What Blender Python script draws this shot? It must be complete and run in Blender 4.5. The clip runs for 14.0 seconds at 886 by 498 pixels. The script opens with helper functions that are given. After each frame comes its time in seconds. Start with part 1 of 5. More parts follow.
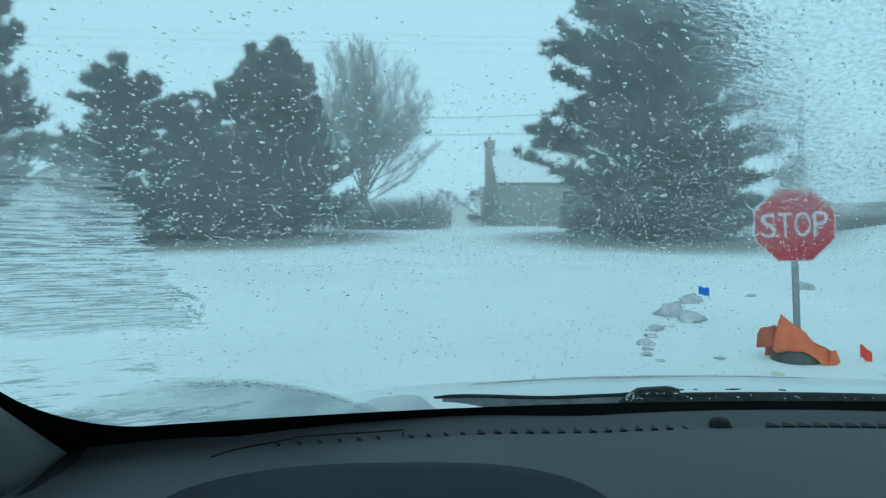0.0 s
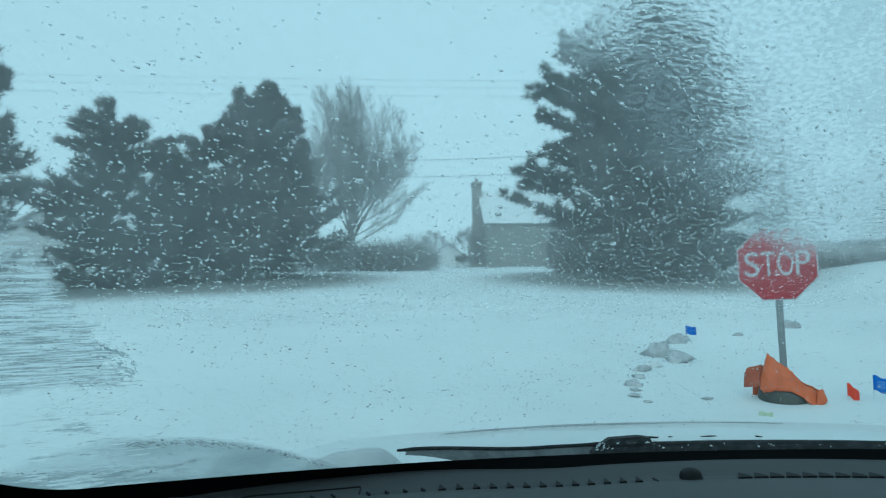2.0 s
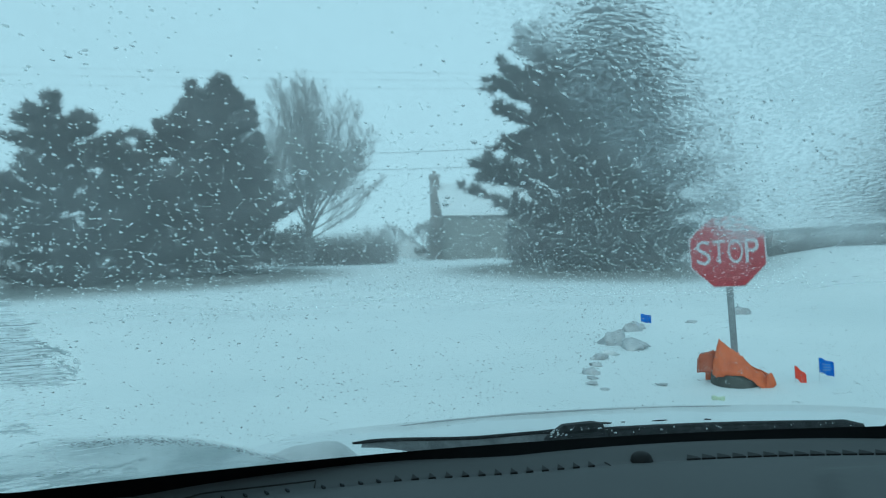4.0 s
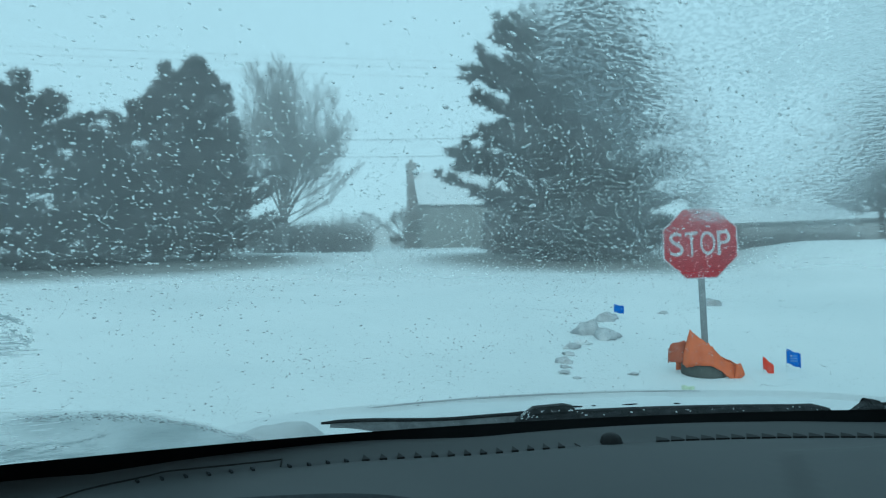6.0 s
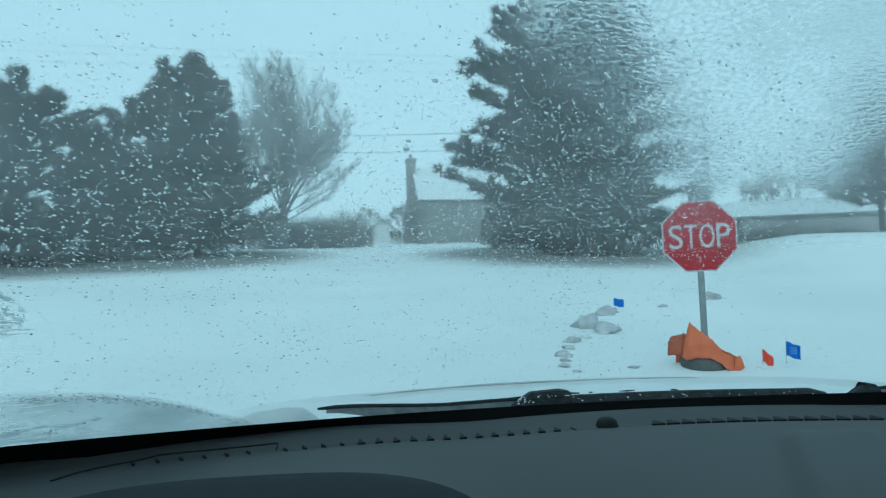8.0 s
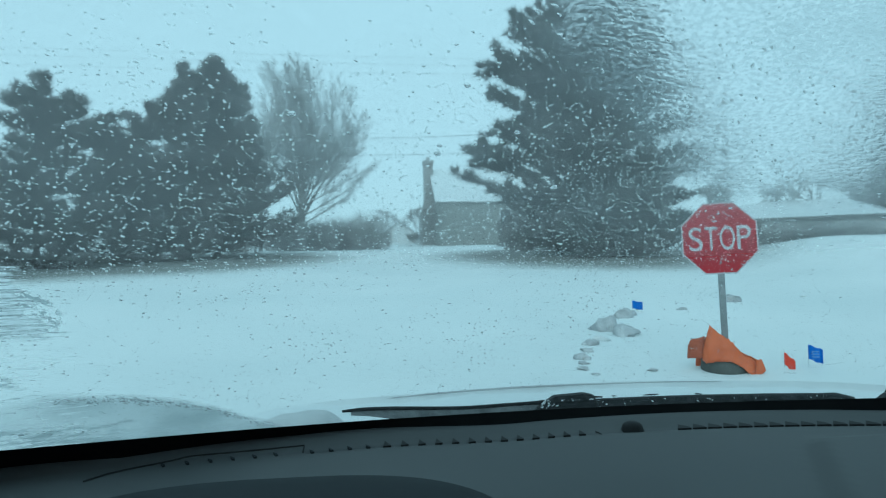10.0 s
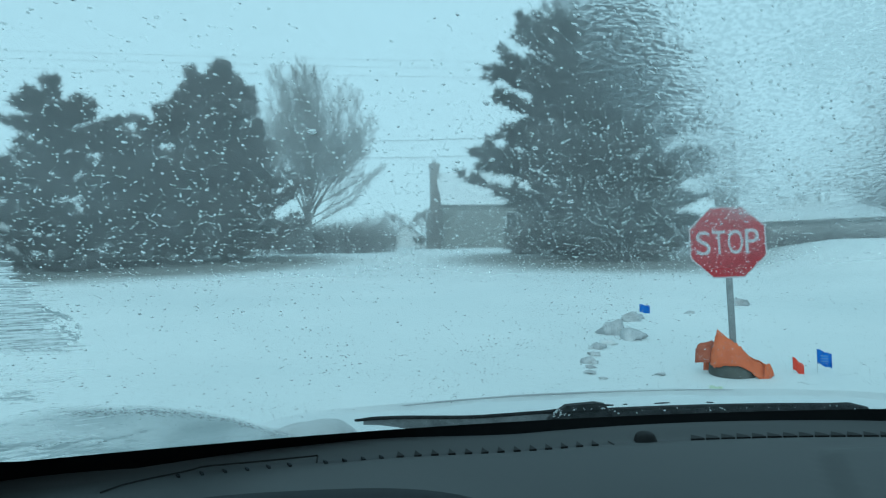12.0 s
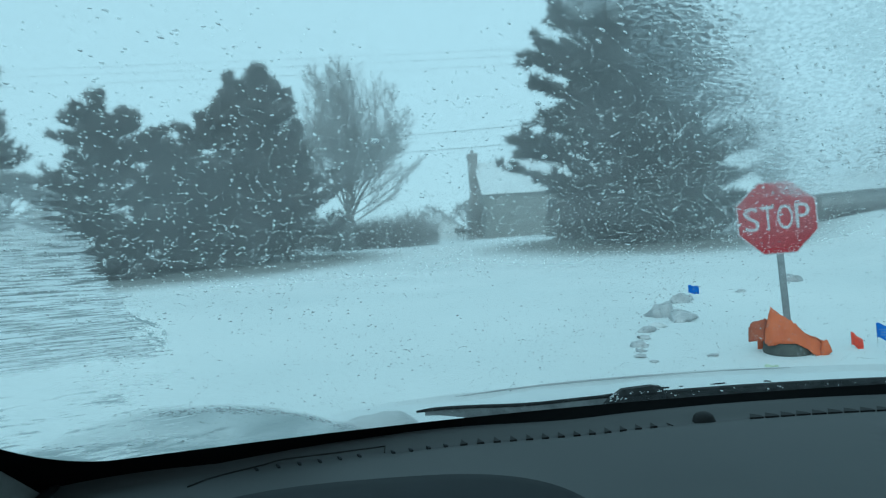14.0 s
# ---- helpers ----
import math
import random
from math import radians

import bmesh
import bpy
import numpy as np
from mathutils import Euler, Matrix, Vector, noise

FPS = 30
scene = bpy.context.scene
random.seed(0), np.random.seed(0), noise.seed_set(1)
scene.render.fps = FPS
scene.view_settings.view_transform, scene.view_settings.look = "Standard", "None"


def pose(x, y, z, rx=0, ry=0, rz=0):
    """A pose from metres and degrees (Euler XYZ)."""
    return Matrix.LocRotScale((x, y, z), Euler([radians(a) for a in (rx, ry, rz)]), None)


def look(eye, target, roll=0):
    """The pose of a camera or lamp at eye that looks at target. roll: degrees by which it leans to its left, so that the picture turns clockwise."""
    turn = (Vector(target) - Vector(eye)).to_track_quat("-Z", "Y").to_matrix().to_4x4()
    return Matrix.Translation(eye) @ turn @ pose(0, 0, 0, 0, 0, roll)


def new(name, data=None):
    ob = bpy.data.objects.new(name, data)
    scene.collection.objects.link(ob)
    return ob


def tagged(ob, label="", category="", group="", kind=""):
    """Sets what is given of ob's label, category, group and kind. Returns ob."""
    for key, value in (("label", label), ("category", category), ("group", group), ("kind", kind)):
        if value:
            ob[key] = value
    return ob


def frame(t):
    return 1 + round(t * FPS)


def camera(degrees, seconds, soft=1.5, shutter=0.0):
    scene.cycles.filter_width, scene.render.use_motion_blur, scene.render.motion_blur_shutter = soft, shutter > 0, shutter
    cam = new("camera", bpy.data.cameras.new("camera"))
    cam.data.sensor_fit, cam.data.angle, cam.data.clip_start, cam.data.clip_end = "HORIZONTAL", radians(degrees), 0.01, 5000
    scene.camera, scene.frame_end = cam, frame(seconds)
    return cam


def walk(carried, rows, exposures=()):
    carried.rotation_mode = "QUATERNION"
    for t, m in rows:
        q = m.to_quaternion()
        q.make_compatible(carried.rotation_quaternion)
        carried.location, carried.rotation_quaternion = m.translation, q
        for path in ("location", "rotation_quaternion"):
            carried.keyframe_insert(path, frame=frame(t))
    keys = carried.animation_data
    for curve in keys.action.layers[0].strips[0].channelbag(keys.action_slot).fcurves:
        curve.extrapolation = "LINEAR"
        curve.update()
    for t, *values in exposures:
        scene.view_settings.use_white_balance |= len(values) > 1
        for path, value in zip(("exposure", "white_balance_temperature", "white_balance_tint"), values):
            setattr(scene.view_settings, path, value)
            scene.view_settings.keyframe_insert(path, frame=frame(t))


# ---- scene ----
cam = camera(63.8, 14.0, soft=1.2)
PATH = [
    (0, (-0.08, -0.158, 1.401), (-0.083, 1.842, 1.4), -0.2),
    (0.3, (-0.08, -0.158, 1.401), (-0.066, 1.842, 1.402), -0.3),
    (0.4, (-0.042, -0.161, 1.417), (-0.128, 1.834, 1.306), -2.5),
    (0.5, (-0.04, -0.161, 1.417), (-0.129, 1.834, 1.309), -2.5),
    (0.7, (-0.043, -0.162, 1.417), (-0.12, 1.835, 1.372), -2.2),
    (1, (-0.048, -0.163, 1.417), (-0.107, 1.836, 1.438), -1.7),
    (1.5, (-0.05, -0.163, 1.417), (-0.058, 1.835, 1.512), -1.1),
    (2, (-0.044, -0.138, 1.409), (-0.013, 1.858, 1.523), -0.7),
    (2.5, (-0.027, -0.132, 1.403), (0.061, 1.863, 1.498), -1.4),
    (3, (-0.03, -0.14, 1.408), (0.112, 1.853, 1.502), -1.9),
    (5.5, (-0.039, -0.136, 1.398), (0.11, 1.857, 1.467), -1.4),
    (6, (-0.031, -0.127, 1.394), (0.182, 1.86, 1.453), -0.9),
    (6.5, (-0.022, -0.13, 1.403), (0.231, 1.853, 1.468), -1.5),
    (7, (-0.01, -0.125, 1.406), (0.28, 1.852, 1.47), -1.5),
    (7.5, (-0.01, -0.13, 1.411), (0.244, 1.852, 1.481), -2.3),
    (8, (-0.025, -0.127, 1.38), (0.188, 1.861, 1.426), -1.2),
    (10.5, (-0.039, -0.128, 1.382), (0.116, 1.866, 1.436), -1.0),
    (11, (-0.044, -0.126, 1.378), (0.108, 1.868, 1.414), -0.5),
    (11.5, (-0.041, -0.125, 1.39), (0.117, 1.868, 1.437), -0.9),
    (12, (-0.043, -0.129, 1.391), (0.105, 1.864, 1.452), -1.1),
    (12.4, (-0.043, -0.129, 1.392), (0.108, 1.864, 1.453), -1.2),
    (12.5, (-0.035, -0.139, 1.406), (0.003, 1.861, 1.396), -4.3),
    (13, (-0.045, -0.156, 1.409), (0.005, 1.843, 1.38), -3.9),
    (13.5, (-0.045, -0.15, 1.407), (0.039, 1.848, 1.411), -3.6),
    (14, (-0.057, -0.154, 1.395), (-0.028, 1.845, 1.436), -3.9),
]
walk(cam, [(t, look(eye, target, roll)) for t, eye, target, roll in PATH],
     [(0, 0.12, 5200, -10.0), (0.5, 0.18, 5200, -10.0), (1.0, 0.12, 5200, -10.0), (1.5, 0.04, 5200, -10.0), (3.0, 0.0, 5200, -10.0), (5.5, 0.05, 5200, -10.0), (8.0, 0.09, 5200, -10.0), (14, 0.09, 5200, -10.0)])

# ---- world, sun and exposure ----
world = bpy.data.worlds.new("overcast_sky")
scene.world = world
world.use_nodes = True
wn, wl = world.node_tree.nodes, world.node_tree.links
wn.clear()
w_out = wn.new("ShaderNodeOutputWorld")
w_bg = wn.new("ShaderNodeBackground")
w_sky = wn.new("ShaderNodeTexSky")
w_sky.sky_type = 'NISHITA'
w_sky.sun_disc = False
w_sky.sun_elevation = radians(32)
w_sky.sun_rotation = radians(200)
w_sky.air_density, w_sky.dust_density = 1.0, 4.0
w_mix = wn.new("ShaderNodeMix")
w_mix.data_type = 'RGBA'
w_mix.inputs[0].default_value = 0.9
w_mix.inputs[7].default_value = (5.68, 7.05, 7.34, 1)
w_bg.inputs["Strength"].default_value = 0.1
wl.new(w_sky.outputs[0], w_mix.inputs[6])
wl.new(w_mix.outputs[2], w_bg.inputs["Color"])
wl.new(w_bg.outputs[0], w_out.inputs["Surface"])

sun_data = bpy.data.lights.new("sun", 'SUN')
sun_data.energy = 0.5
sun_data.angle = radians(40)
sun_data.color = (1.0, 0.97, 0.93)
sun = new("sun", sun_data)
sun.matrix_world = look((-4, -12, 9), (0, 6, 0))
scene.view_settings.exposure = 0.0


# ---- materials ----
def nodes_of(name):
    m = bpy.data.materials.new(name)
    m.use_nodes = True
    n, l = m.node_tree.nodes, m.node_tree.links
    return m, n, l, n["Principled BSDF"]


def surface(name, col_a, col_b, rough, scale=8.0, fine=120.0, bump=0.2, depth=0.01, metal=0.0, spread=(0.35, 0.65), stretch=(1, 1, 1), by_object=0.0, spec=0.5):
    """Two-scale noise colour with fine relief."""
    m, n, l, b = nodes_of(name)
    tc = n.new("ShaderNodeTexCoord")
    mp = n.new("ShaderNodeMapping")
    mp.inputs["Scale"].default_value = stretch
    l.new(tc.outputs["Object"], mp.inputs["Vector"])
    n1 = n.new("ShaderNodeTexNoise")
    n1.inputs["Scale"].default_value, n1.inputs["Detail"].default_value = scale, 5
    n2 = n.new("ShaderNodeTexNoise")
    n2.inputs["Scale"].default_value, n2.inputs["Detail"].default_value = fine, 3
    for q in (n1, n2):
        l.new(mp.outputs[0], q.inputs["Vector"])
    add = n.new("ShaderNodeMath")
    add.operation = 'MULTIPLY_ADD'
    add.inputs[1].default_value = 0.35
    l.new(n2.outputs["Fac"], add.inputs[0])
    sc = n.new("ShaderNodeMath")
    sc.operation = 'MULTIPLY'
    sc.inputs[1].default_value = 0.65
    l.new(n1.outputs["Fac"], sc.inputs[0])
    l.new(sc.outputs[0], add.inputs[2])
    ramp = n.new("ShaderNodeValToRGB")
    ramp.color_ramp.elements[0].position, ramp.color_ramp.elements[1].position = spread
    ramp.color_ramp.elements[0].color, ramp.color_ramp.elements[1].color = (*col_a, 1), (*col_b, 1)
    l.new(add.outputs[0], ramp.inputs[0])
    colour = ramp.outputs[0]
    if by_object:
        info = n.new("ShaderNodeObjectInfo")
        hsv = n.new("ShaderNodeHueSaturation")
        mr = n.new("ShaderNodeMapRange")
        mr.inputs[3].default_value, mr.inputs[4].default_value = 1 - by_object, 1 + by_object
        l.new(info.outputs["Random"], mr.inputs[0])
        l.new(mr.outputs[0], hsv.inputs["Value"])
        l.new(colour, hsv.inputs["Color"])
        colour = hsv.outputs[0]
    l.new(colour, b.inputs["Base Color"])
    b.inputs["Roughness"].default_value = rough
    b.inputs["Metallic"].default_value = metal
    b.inputs["Specular IOR Level"].default_value = spec
    if bump:
        bp = n.new("ShaderNodeBump")
        bp.inputs["Strength"].default_value, bp.inputs["Distance"].default_value = bump, depth
        l.new(add.outputs[0], bp.inputs["Height"])
        l.new(bp.outputs[0], b.inputs["Normal"])
    return m


def leafy(name, col_a, col_b, rough=0.7):
    """Needles and twigs: colour by island."""
    m, n, l, b = nodes_of(name)
    geo = n.new("ShaderNodeNewGeometry")
    ramp = n.new("ShaderNodeValToRGB")
    ramp.color_ramp.elements[0].color, ramp.color_ramp.elements[1].color = (*col_a, 1), (*col_b, 1)
    l.new(geo.outputs["Random Per Island"], ramp.inputs[0])
    # pale patches for snow dust and haze, mixed into the colour
    tc, nz, mr, dust_haze = n.new("ShaderNodeTexCoord"), n.new("ShaderNodeTexNoise"), n.new("ShaderNodeMapRange"), n.new("ShaderNodeMixRGB")
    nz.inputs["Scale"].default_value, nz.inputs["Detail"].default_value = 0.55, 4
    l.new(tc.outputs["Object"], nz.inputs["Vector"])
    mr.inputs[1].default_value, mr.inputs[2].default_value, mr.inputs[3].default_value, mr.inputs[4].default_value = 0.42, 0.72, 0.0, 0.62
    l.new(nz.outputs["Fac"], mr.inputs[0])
    l.new(mr.outputs[0], dust_haze.inputs[0])
    l.new(ramp.outputs[0], dust_haze.inputs[1])
    dust_haze.inputs[2].default_value = (0.36, 0.36, 0.365, 1)
    l.new(dust_haze.outputs[0], b.inputs["Base Color"])
    b.inputs["Roughness"].default_value = rough
    b.inputs["Specular IOR Level"].default_value = 0.2
    return m


M_SNOW = surface("fresh_snow", (0.68, 0.72, 0.735), (0.775, 0.81, 0.82), 0.75, 1.2, 30, 0.35, 0.03, spec=0.2)
M_SLUSH = surface("grey_slush", (0.36, 0.38, 0.40), (0.62, 0.64, 0.65), 0.6, 7, 50, 0.7, 0.03, spec=0.3)
# snow with its shade mixed into the colour, for the heap by the glass
M_SHADED_SNOW = surface("shaded_snow", (0.44, 0.46, 0.47), (0.58, 0.60, 0.61), 0.5, 9, 60, 0.5, 0.01, spec=0.3)
M_DASH = surface("dash_plastic", (0.056, 0.060, 0.063), (0.073, 0.077, 0.080), 0.6, 3, 900, 0.25, 0.0006, spec=0.35)
M_HOOD = surface("binnacle_plastic", (0.019, 0.023, 0.027), (0.026, 0.030, 0.034), 0.75, 4, 900, 0.25, 0.0006, spec=0.12)
M_TRIM = surface("pillar_trim", (0.20, 0.205, 0.20), (0.26, 0.265, 0.26), 0.8, 5, 700, 0.2, 0.0006, spec=0.3)
M_DARK = surface("vent_black", (0.010, 0.011, 0.012), (0.016, 0.017, 0.018), 0.6, 20, 300, 0.1, 0.0005, spec=0.2)
M_FRIT = surface("black_frit", (0.003, 0.0035, 0.004), (0.005, 0.0055, 0.006), 0.85, 20, 300, 0.05, 0.0005, spec=0.06)
M_RUBBER = surface("wiper_rubber", (0.006, 0.007, 0.008), (0.035, 0.038, 0.040), 0.55, 90, 500, 0.5, 0.002, spec=0.15, spread=(0.45, 0.72))
M_BLADE = surface("wet_wiper_blade", (0.07, 0.076, 0.08), (0.15, 0.16, 0.165), 0.5, 60, 400, 0.3, 0.002, spec=0.3)
M_CLOTH = surface("grey_headliner", (0.34, 0.34, 0.33), (0.42, 0.42, 0.41), 0.95, 10, 600, 0.3, 0.001)
M_PAINT = surface("car_paint", (0.55, 0.56, 0.57), (0.60, 0.61, 0.62), 0.3, 4, 200, 0.02, 0.001)
M_RED = surface("sign_red", (0.29, 0.003, 0.012), (0.37, 0.005, 0.017), 0.5, 3, 80, 0.05, 0.002, spec=0.15)
M_WHITE = surface("sign_white", (0.38, 0.37, 0.39), (0.53, 0.52, 0.53), 0.45, 6, 80, 0.04, 0.002)
M_GALV = surface("galvanised_post", (0.17, 0.19, 0.20), (0.27, 0.29, 0.30), 0.5, 12, 90, 0.15, 0.003, metal=0.35)
M_ORANGE = surface("orange_plastic", (0.52, 0.105, 0.032), (0.65, 0.15, 0.05), 0.5, 5, 60, 0.3, 0.006, spec=0.35)
M_ORANGE_DULL = surface("darker_orange_plastic", (0.30, 0.075, 0.038), (0.40, 0.105, 0.05), 0.6, 5, 60, 0.3, 0.006, spec=0.25)
M_ORANGE_IN = surface("dark_rubber_base", (0.045, 0.050, 0.045), (0.085, 0.09, 0.08), 0.7, 8, 60, 0.3, 0.006)
M_FBLUE = surface("flag_blue", (0.015, 0.17, 0.62), (0.03, 0.24, 0.74), 0.5, 12, 80, 0.1, 0.002)
M_FBLUE2 = surface("flag_print", (0.10, 0.28, 0.62), (0.18, 0.36, 0.70), 0.5, 30, 80, 0.1, 0.002)
M_FRED = surface("flag_red", (0.80, 0.07, 0.03), (0.90, 0.12, 0.05), 0.5, 12, 80, 0.1, 0.002)
M_FGREEN = surface("flag_pale_green", (0.68, 0.78, 0.58), (0.76, 0.84, 0.68), 0.5, 12, 80, 0.1, 0.002)
M_WIRE = surface("steel_wire", (0.14, 0.15, 0.15), (0.22, 0.23, 0.23), 0.4, 30, 80, 0.05, 0.001, metal=0.6)
# bark, twigs and most needles are paled to imitate haze
M_BARK = surface("pine_bark", (0.10, 0.092, 0.085), (0.19, 0.175, 0.165), 0.9, 3, 25, 0.6, 0.03, stretch=(1, 1, 0.25))
M_BARK2 = surface("grey_bark", (0.19, 0.19, 0.185), (0.29, 0.285, 0.28), 0.9, 3, 25, 0.6, 0.03, stretch=(1, 1, 0.25))
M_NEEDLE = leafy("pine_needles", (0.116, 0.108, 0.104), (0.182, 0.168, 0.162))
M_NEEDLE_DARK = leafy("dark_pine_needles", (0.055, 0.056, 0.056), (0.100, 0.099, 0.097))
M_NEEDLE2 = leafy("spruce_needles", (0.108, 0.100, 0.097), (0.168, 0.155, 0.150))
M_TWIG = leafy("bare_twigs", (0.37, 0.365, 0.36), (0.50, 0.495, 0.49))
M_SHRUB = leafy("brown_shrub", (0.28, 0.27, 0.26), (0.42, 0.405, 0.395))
M_SIDING = surface("house_siding", (0.23, 0.24, 0.23), (0.29, 0.30, 0.285), 0.75, 2, 20, 0.2, 0.01)
M_PALE = surface("pale_siding", (0.48, 0.50, 0.50), (0.56, 0.58, 0.58), 0.75, 2, 20, 0.2, 0.01)
M_BRICK = surface("chimney_brick", (0.24, 0.235, 0.23), (0.35, 0.34, 0.33), 0.85, 3, 14, 0.5, 0.02)
M_GARAGE = surface("grey_siding", (0.54, 0.56, 0.56), (0.62, 0.64, 0.64), 0.75, 2, 20, 0.2, 0.01)
M_PANE = surface("dark_window", (0.03, 0.035, 0.04), (0.05, 0.055, 0.06), 0.12, 2, 20, 0.0)
M_DOOR = surface("dark_green_paint", (0.035, 0.05, 0.045), (0.05, 0.065, 0.06), 0.6, 2, 20, 0.1)
M_POLE = surface("weathered_pole", (0.10, 0.09, 0.08), (0.17, 0.155, 0.14), 0.85, 2, 20, 0.4, 0.02, stretch=(1, 1, 0.15))
M_CABLE = surface("power_cable", (0.03, 0.03, 0.03), (0.05, 0.05, 0.05), 0.6, 3, 30, 0.0)


# ---- building helpers ----
def thing(name, label, category, m=None, group="", kind=""):
    ob = new(name)
    ob.empty_display_size = 0.1
    if m is not None:
        ob.matrix_world = m
    return tagged(ob, label, category, group, kind)


def mesh_of(name, bm, smooth=False):
    me = bpy.data.meshes.new(name)
    bm.normal_update()
    bm.to_mesh(me)
    bm.free()
    if smooth:
        me.polygons.foreach_set("use_smooth", [True] * len(me.polygons))
    return me


def part(name, bm, material, parent=None, label="", smooth=False):
    ob = new(name, mesh_of(name, bm, smooth))
    ob.data.materials.append(material)
    if parent is not None:
        ob.parent = parent
    if label:
        ob["label"] = label
    return ob


def soup(name, verts, faces, material, parent=None, label="", smooth=False):
    me = bpy.data.meshes.new(name)
    me.from_pydata([tuple(v) for v in verts], [], faces)
    me.update()
    if smooth:
        me.polygons.foreach_set("use_smooth", [True] * len(me.polygons))
    me.materials.append(material)
    ob = new(name, me)
    if parent is not None:
        ob.parent = parent
    if label:
        ob["label"] = label
    return ob


def box(bm, lo, hi, bevel=0.0, m=None):
    mid = [(a + b) / 2 for a, b in zip(lo, hi)]
    size = [abs(b - a) for a, b in zip(lo, hi)]
    r = bmesh.ops.create_cube(bm, size=1.0, matrix=Matrix.Translation(mid) @ Matrix.Diagonal((*size, 1)))
    vs = r["verts"]
    if bevel:
        es = list({e for v in vs for e in v.link_edges})
        rb = bmesh.ops.bevel(bm, geom=es, offset=bevel, segments=2, profile=0.6, affect='EDGES')
        vs = list({v for f in rb["faces"] for v in f.verts} | {v for v in vs if v.is_valid})
    if m is not None:
        bmesh.ops.transform(bm, matrix=m, verts=[v for v in vs if v.is_valid])
    return bm


def tube(bm, pts, radii, sides=8, caps=True):
    """A tapered tube along points."""
    rings = []
    pts = [Vector(p) for p in pts]
    for i, p in enumerate(pts):
        d = (pts[min(i + 1, len(pts) - 1)] - pts[max(i - 1, 0)]).normalized()
        a = d.orthogonal().normalized() if i == 0 else (rings_a - d * rings_a.dot(d)).normalized()
        rings_a = a
        b = d.cross(a)
        r = radii[i] if hasattr(radii, "__len__") else radii
        rings.append([bm.verts.new(p + a * math.cos(k * math.tau / sides) * r + b * math.sin(k * math.tau / sides) * r) for k in range(sides)])
    for r0, r1 in zip(rings, rings[1:]):
        for k in range(sides):
            bm.faces.new((r0[k], r0[(k + 1) % sides], r1[(k + 1) % sides], r1[k]))
    if caps:
        bm.faces.new(rings[0][::-1])
        bm.faces.new(rings[-1])
    return bm


def prism(bm, outline, thick, m=Matrix()):
    """A flat outline in x and z given thickness along y."""
    f = [bm.verts.new(m @ Vector((x, -thick / 2, z))) for x, z in outline]
    b = [bm.verts.new(m @ Vector((x, thick / 2, z))) for x, z in outline]
    n = len(outline)
    bm.faces.new(f)
    bm.faces.new(b[::-1])
    for i in range(n):
        bm.faces.new((f[i], b[i], b[(i + 1) % n], f[(i + 1) % n]))
    return bm


def smooth_step(a, b, v):
    t = min(1.0, max(0.0, (v - a) / (b - a)))
    return t * t * (3 - 2 * t)


# ---- ground ----
def ground_z(x, y):
    z = 0.056 * (max(0.0, y - 5.5) if y > 6.5 else 0.0 if y < 4.5 else (y - 4.5) ** 2 / 4)
    if y > 78:
        z = 0.056 * 72.5 + 0.004 * (y - 78) * math.exp(-(y - 78) / 200)
    z += 1.25 * math.exp(-(max(0.0, abs(x - 20.5) - 3.5) / 2.6) ** 2 - ((y - 25.0) / 7.0) ** 2)
    z += 0.075 * math.exp(-((x - 3.9) / 1.1) ** 2 - ((y - 7.6) / 0.9) ** 2)
    if y > 5:
        fade = min(1.0, (y - 5) / 4)
        z += fade * 0.05 * noise.noise((x * 0.35, y * 0.25, 1.7))
        z += fade * 0.14 * noise.noise((x * 0.08, y * 0.07, 5.2)) * min(1, y / 30)
        if y < 20:
            z += fade * 0.018 * noise.noise((x * 2.1, y * 1.6, 9.0))
    return z


